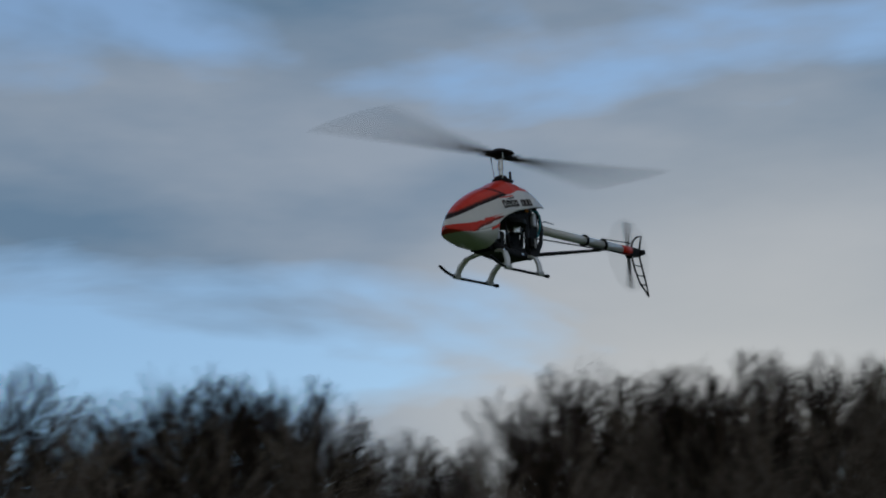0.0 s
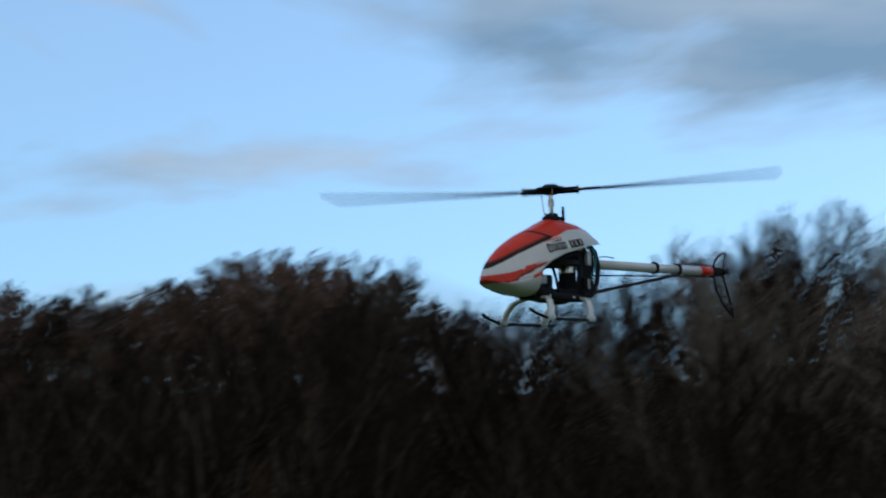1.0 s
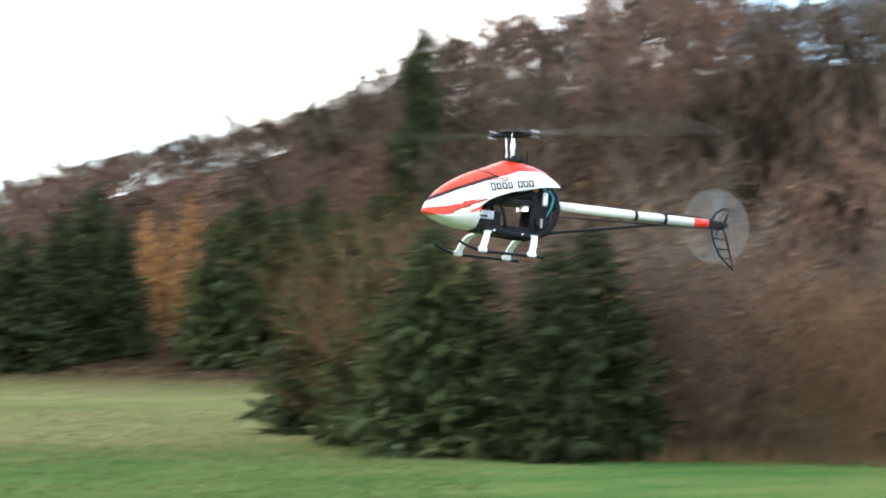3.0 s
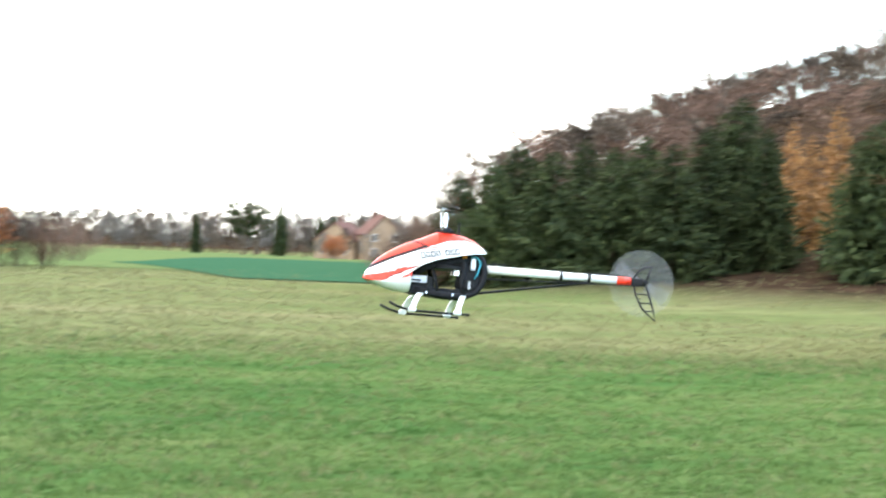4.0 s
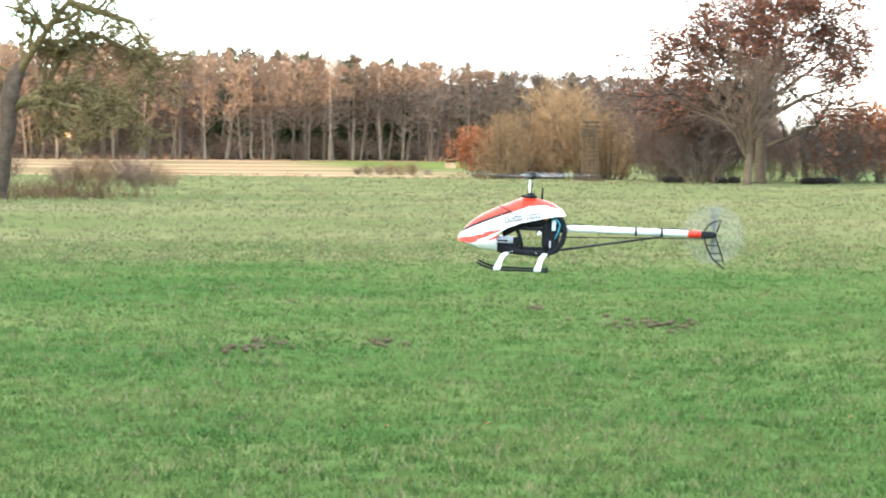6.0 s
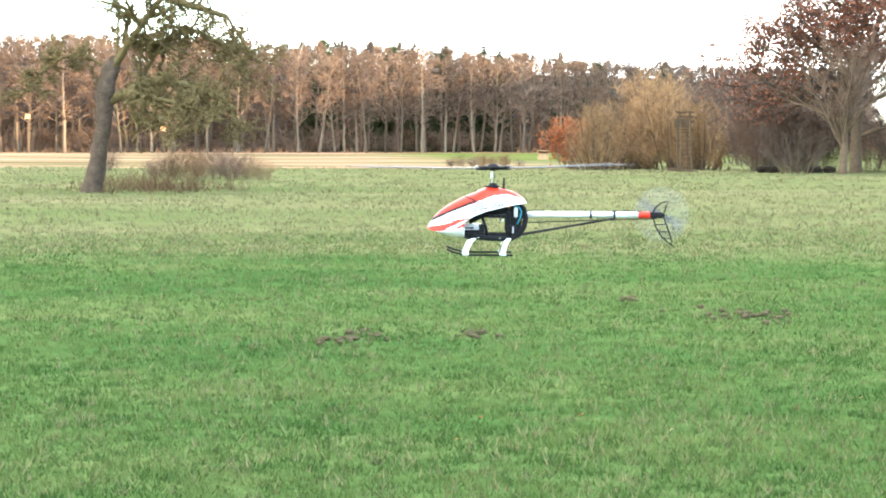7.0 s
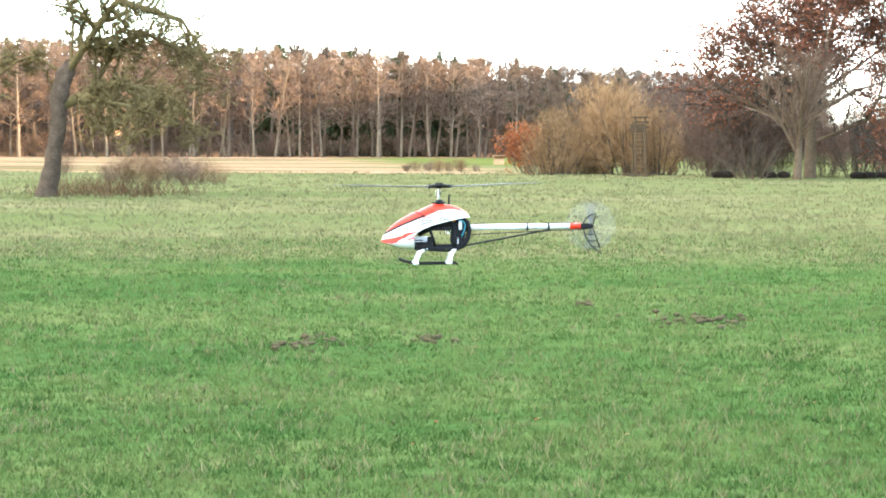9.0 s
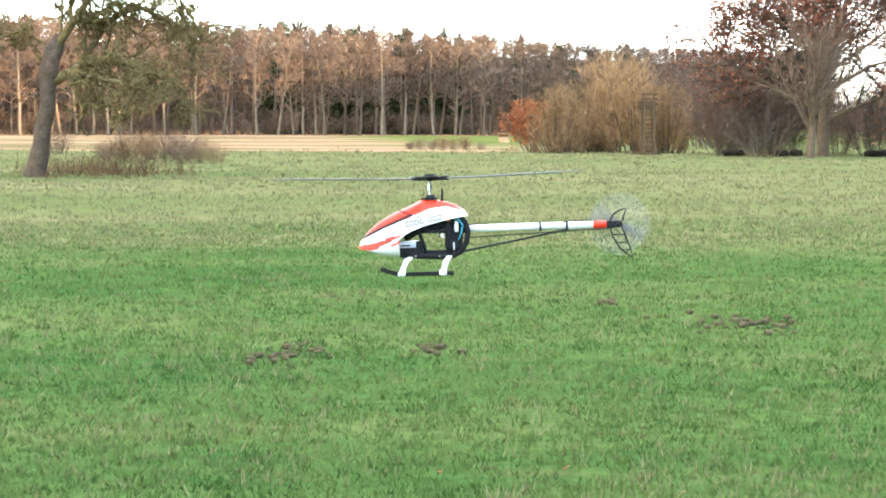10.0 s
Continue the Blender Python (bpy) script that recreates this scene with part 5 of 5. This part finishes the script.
def blades(name, count, r0, r1, a0, a1, tall, wide, mat, label, seed, clump=0.0):
    """Tufts of leaning blades, three-cornered each, scattered over a wedge of the meadow."""
    rng = np.random.default_rng(seed)
    u = rng.random(count)
    r = np.exp(np.log(r0) + (np.log(r1) - np.log(r0)) * u)
    a = np.radians(a0 + (a1 - a0) * rng.random(count) + rng.normal(0, 0.7, count))
    r = r * (1 + np.abs(rng.normal(0, 0.09, count)))
    x, y = r * np.sin(a), r * np.cos(a)
    if clump:
        k = (np.sin(x * 1.9 + np.sin(y * 0.7) * 2) * np.sin(y * 0.9 + np.sin(x * 0.8)) + 1) / 2
        ok = rng.random(count) < (1 - clump) + clump * k
        x, y, r = x[ok], y[ok], r[ok]
    n, per = len(x), 5
    base = np.stack([x, y, ground_z(x, y)], 1)[:, None] + np.concatenate([rng.normal(0, 0.02, (n, per, 2)) * (1 + r[:, None, None] * 0.05), np.zeros((n, per, 1))], 2)
    th = rng.uniform(0, 6.28, (n, per))
    side = np.stack([np.cos(th), np.sin(th), 0 * th], 2)
    grow = (1 + r * 0.012)[:, None, None]
    h = tall * rng.uniform(0.4, 1.15, (n, per, 1)) * grow
    lean = rng.normal(0, 0.45, (n, per, 2))
    tip = base + np.concatenate([lean * h, h], 2)
    half = side * wide * (1 + r * 0.05)[:, None, None]
    v = np.stack([base - half, base + half, tip], 2).reshape(-1, 3)
    f = np.arange(n * per)[:, None] * 3 + np.arange(3)[None]
    ob = new(name, mesh_of(name, [(v, f)], mat))
    return tagged(ob, label, "grass", kind="stuff")


blades("grass", 78000, 6.8, 34, -17, 46, 0.036, 0.0024, GRASS, "short green meadow grass", 81)
blades("grass", 11000, 6.8, 34, -17, 46, 0.055, 0.003, GRASS_DRY, "bleached blades among the meadow grass", 82, 0.8)
blades("tall_grass", 26000, 29, 75, -17, 46, 0.055, 0.0035, GRASS_DRY, "long bleached grass of the unmown meadow", 83, 0.5)
blades("tall_grass", 6000, 75, 124, -14, 24, 0.05, 0.004, GRASS_DRY, "long grass along the meadow edge", 84, 0.6)
REED = material("dry_reeds", (0.060, 0.038, 0.022), (0.15, 0.094, 0.052), 0.5, 0.9, island=0.35, spec=0.0)
blades("dry_reeds", 17000, 33, 52, 45, 82, 0.24, 0.0026, REED, "withered tan reeds and brush before the wood", 86, 0.3)
# Brush colour darkened to hold the shade at the backlit wood's foot.
SHADED_BRUSH = material("shaded_brush", (0.010, 0.007, 0.005), (0.036, 0.024, 0.015), 0.5, 0.9, island=0.35, spec=0.0)
blades("dry_reeds", 14000, 28, 54, 81, 130, 0.26, 0.0035, SHADED_BRUSH, "withered brush at the edge of the wood, darkened for shade", 87, 0.3)
blades("dry_stalks", 220, 64, 70, -9.3, -6.6, 0.36, 0.0028, REED, "dry pale stalks beside the apple tree", 85, 0.3)


def molehill(az, r, size, seed):
    """A scatter of small dark clods that lie in the grass."""
    rng = np.random.default_rng(seed)
    bm = bmesh.new()
    for _ in range(int(26 * size / 0.2)):
        q = 0.008 + 0.022 * rng.random() ** 2
        px, py = rng.normal(0, size * 0.75), rng.normal(0, size * 1.3)
        made = bmesh.ops.create_icosphere(bm, subdivisions=1, radius=q)
        for v in made["verts"]:
            v.co = Vector((px + v.co.x * 1.5 * rng.uniform(0.7, 1.3), py + v.co.y * rng.uniform(0.7, 1.3), 0.6 * q + v.co.z * 0.9))
    me = bpy.data.meshes.new("soil_patch")
    bm.to_mesh(me)
    bm.free()
    me.materials.append(SOIL)
    ob = new("soil_patch", me)
    x, y = at(az, r)
    ob.matrix_basis = Matrix.Translation((x, y, float(ground_z(x, y)) + 0.004))
    tagged(ob, "scatter of dark soil clods in the grass", "soil patch", "soil patches in the meadow", "stuff")


def leaf_on_grass(az, r, size, seed):
    rng = random.Random(seed)
    bm = bmesh.new()
    ring = []
    for k in range(14):
        a = k * math.tau / 14
        q = size * (0.75 + 0.25 * math.cos(5 * a)) * rng.uniform(0.9, 1.1)
        ring.append(bm.verts.new((q * math.cos(a), q * math.sin(a), 0.2 * size * math.sin(2 * a + 1))))
    mid = bm.verts.new((0, 0, size * 0.15))
    for k in range(14):
        bm.faces.new((ring[k], ring[(k + 1) % 14], mid))
    bmesh.ops.solidify(bm, geom=list(bm.faces), thickness=0.002)
    me = bpy.data.meshes.new("fallen_leaf")
    bm.to_mesh(me)
    bm.free()
    me.materials.append(FALLEN)
    ob = new("fallen_leaf", me)
    x, y = at(az, r)
    ob.matrix_basis = Matrix.LocRotScale((x, y, 0.035), Euler((0.5, 0.2, rng.uniform(0, 6))), None)
    tagged(ob, "curled pinkish-brown fallen leaf on the grass", "leaf", "fallen leaves on the grass")


for n, (az, el, size) in enumerate([(-2.33, 5.32, 0.20), (-2.0, 5.35, 0.16), (1.0, 5.3, 0.17), (8.1, 4.72, 0.28), (9.0, 4.7, 0.2), (-2.8, 5.5, 0.12), (5.3, 4.3, 0.15)]):
    molehill(az, EYE / math.tan(radians(el)), size, n + 1)
for n, (az, el, size) in enumerate([(3.93, 7.6, 0.022), (1.15, 7.68, 0.018), (6.4, 8.0, 0.016), (11.5, 7.0, 0.016), (-7.5, 7.0, 0.012), (0.5, 8.3, 0.012), (13.8, 7.2, 0.018)]):
    leaf_on_grass(az, EYE / math.tan(radians(el)), size, n)


# ================= what moves =================
HELI_ROWS = [
    (0, 4.883, -2.793, 3.402, -0.9, 6.0, 113.9),
    (0.5, 5.072, -1.810, 3.084, -1.2, 3.9, 120.0),
    (1, 5.427, -0.822, 2.768, -2.5, 5.8, 127.4),
    (1.5, 5.257, 0.325, 2.493, 1.5, 3.9, 134.5),
    (2, 5.169, 1.575, 2.341, -0.2, -0.1, 142.3),
    (2.5, 4.909, 2.874, 2.216, -0.9, -3.9, 149.8),
    (2.7, 4.731, 3.433, 2.164, 0.1, -4.0, 152.6),
    (3.8, 3.418, 5.737, 1.684, 3.0, -3.0, 166.6),
    (4, 3.236, 6.243, 1.562, 4.9, -2.5, 163.6),
    (4.5, 2.611, 7.178, 1.309, 6.3, -1.8, 163.1),
    (5, 1.791, 7.386, 1.293, 1.2, -0.8, 161.4),
    (5.5, 1.150, 7.626, 1.301, -0.3, -1.5, 168.8),
    (6, 0.699, 7.956, 1.314, 0.1, -2.0, 174.0),
    (6.2, 0.554, 7.965, 1.324, 0.1, -2.1, 175.1),
    (7.3, 0.180, 8.835, 1.295, -1.5, 0.2, 180.9),
    (7.5, 0.169, 8.838, 1.293, -1.5, 0.2, 180.9),
    (8, 0.165, 9.084, 1.276, -1.1, 0.6, 181.0),
    (8.5, 0.179, 9.356, 1.253, -2.3, 0.3, 181.5),
    (9, 0.206, 9.657, 1.228, 1.0, 0.8, 180.6),
    (9.5, 0.182, 9.935, 1.211, 2.2, 0.5, 178.7),
    (10, 0.175, 10.277, 1.210, 1.7, 1.9, 178.9),
]
# Rotor stands, in degrees from the line of sight's right, at the times given.
ROTOR_STANDS = [(0, 46), (0.5, 160), (1, 172), (1.5, 128), (2, 88), (2.5, 85), (4, 85), (4.5, 78), (5, 85), (5.5, 80), (6, 74), (7.5, 88), (8, 86), (8.5, 66), (9, 45), (9.5, 38), (10, 28)]


def rotor_rows():
    """A turn of about 75 degrees from picture to picture, steadied so that the blades stand as given."""
    yaw_cam = lambda t: float(np.interp(t, [r[0] for r in CAMERA_ROWS], [r[1] for r in CAMERA_ROWS]))
    yaw_heli = lambda t: float(np.interp(t, [r[0] for r in HELI_ROWS], [r[6] for r in HELI_ROWS]))
    turns, last = [], None
    for t, stand in ROTOR_STANDS:
        want = (yaw_cam(t) + stand - yaw_heli(t)) % 180
        if last is None:
            turns.append((t, want))
        else:
            guess = turns[-1][1] + 75 * (frame(t) - frame(turns[-1][0]))
            turns.append((t, want + 180 * round((guess - want) / 180)))
        last = t
    ts, an = zip(*turns)
    return [(k / FPS, pose(0, 0, 0, 0, 0, float(np.interp(k / FPS, ts, an)))) for k in range(301)]


def motions():
    walk(HELI, [(r[0], pose(*r[1:])) for r in HELI_ROWS])
    walk(ROTOR, rotor_rows())
    walk(TAIL, [(k / FPS, pose(-0.706, -0.034, 0, 0, -82.0 * k, 0)) for k in range(301)])


motions()
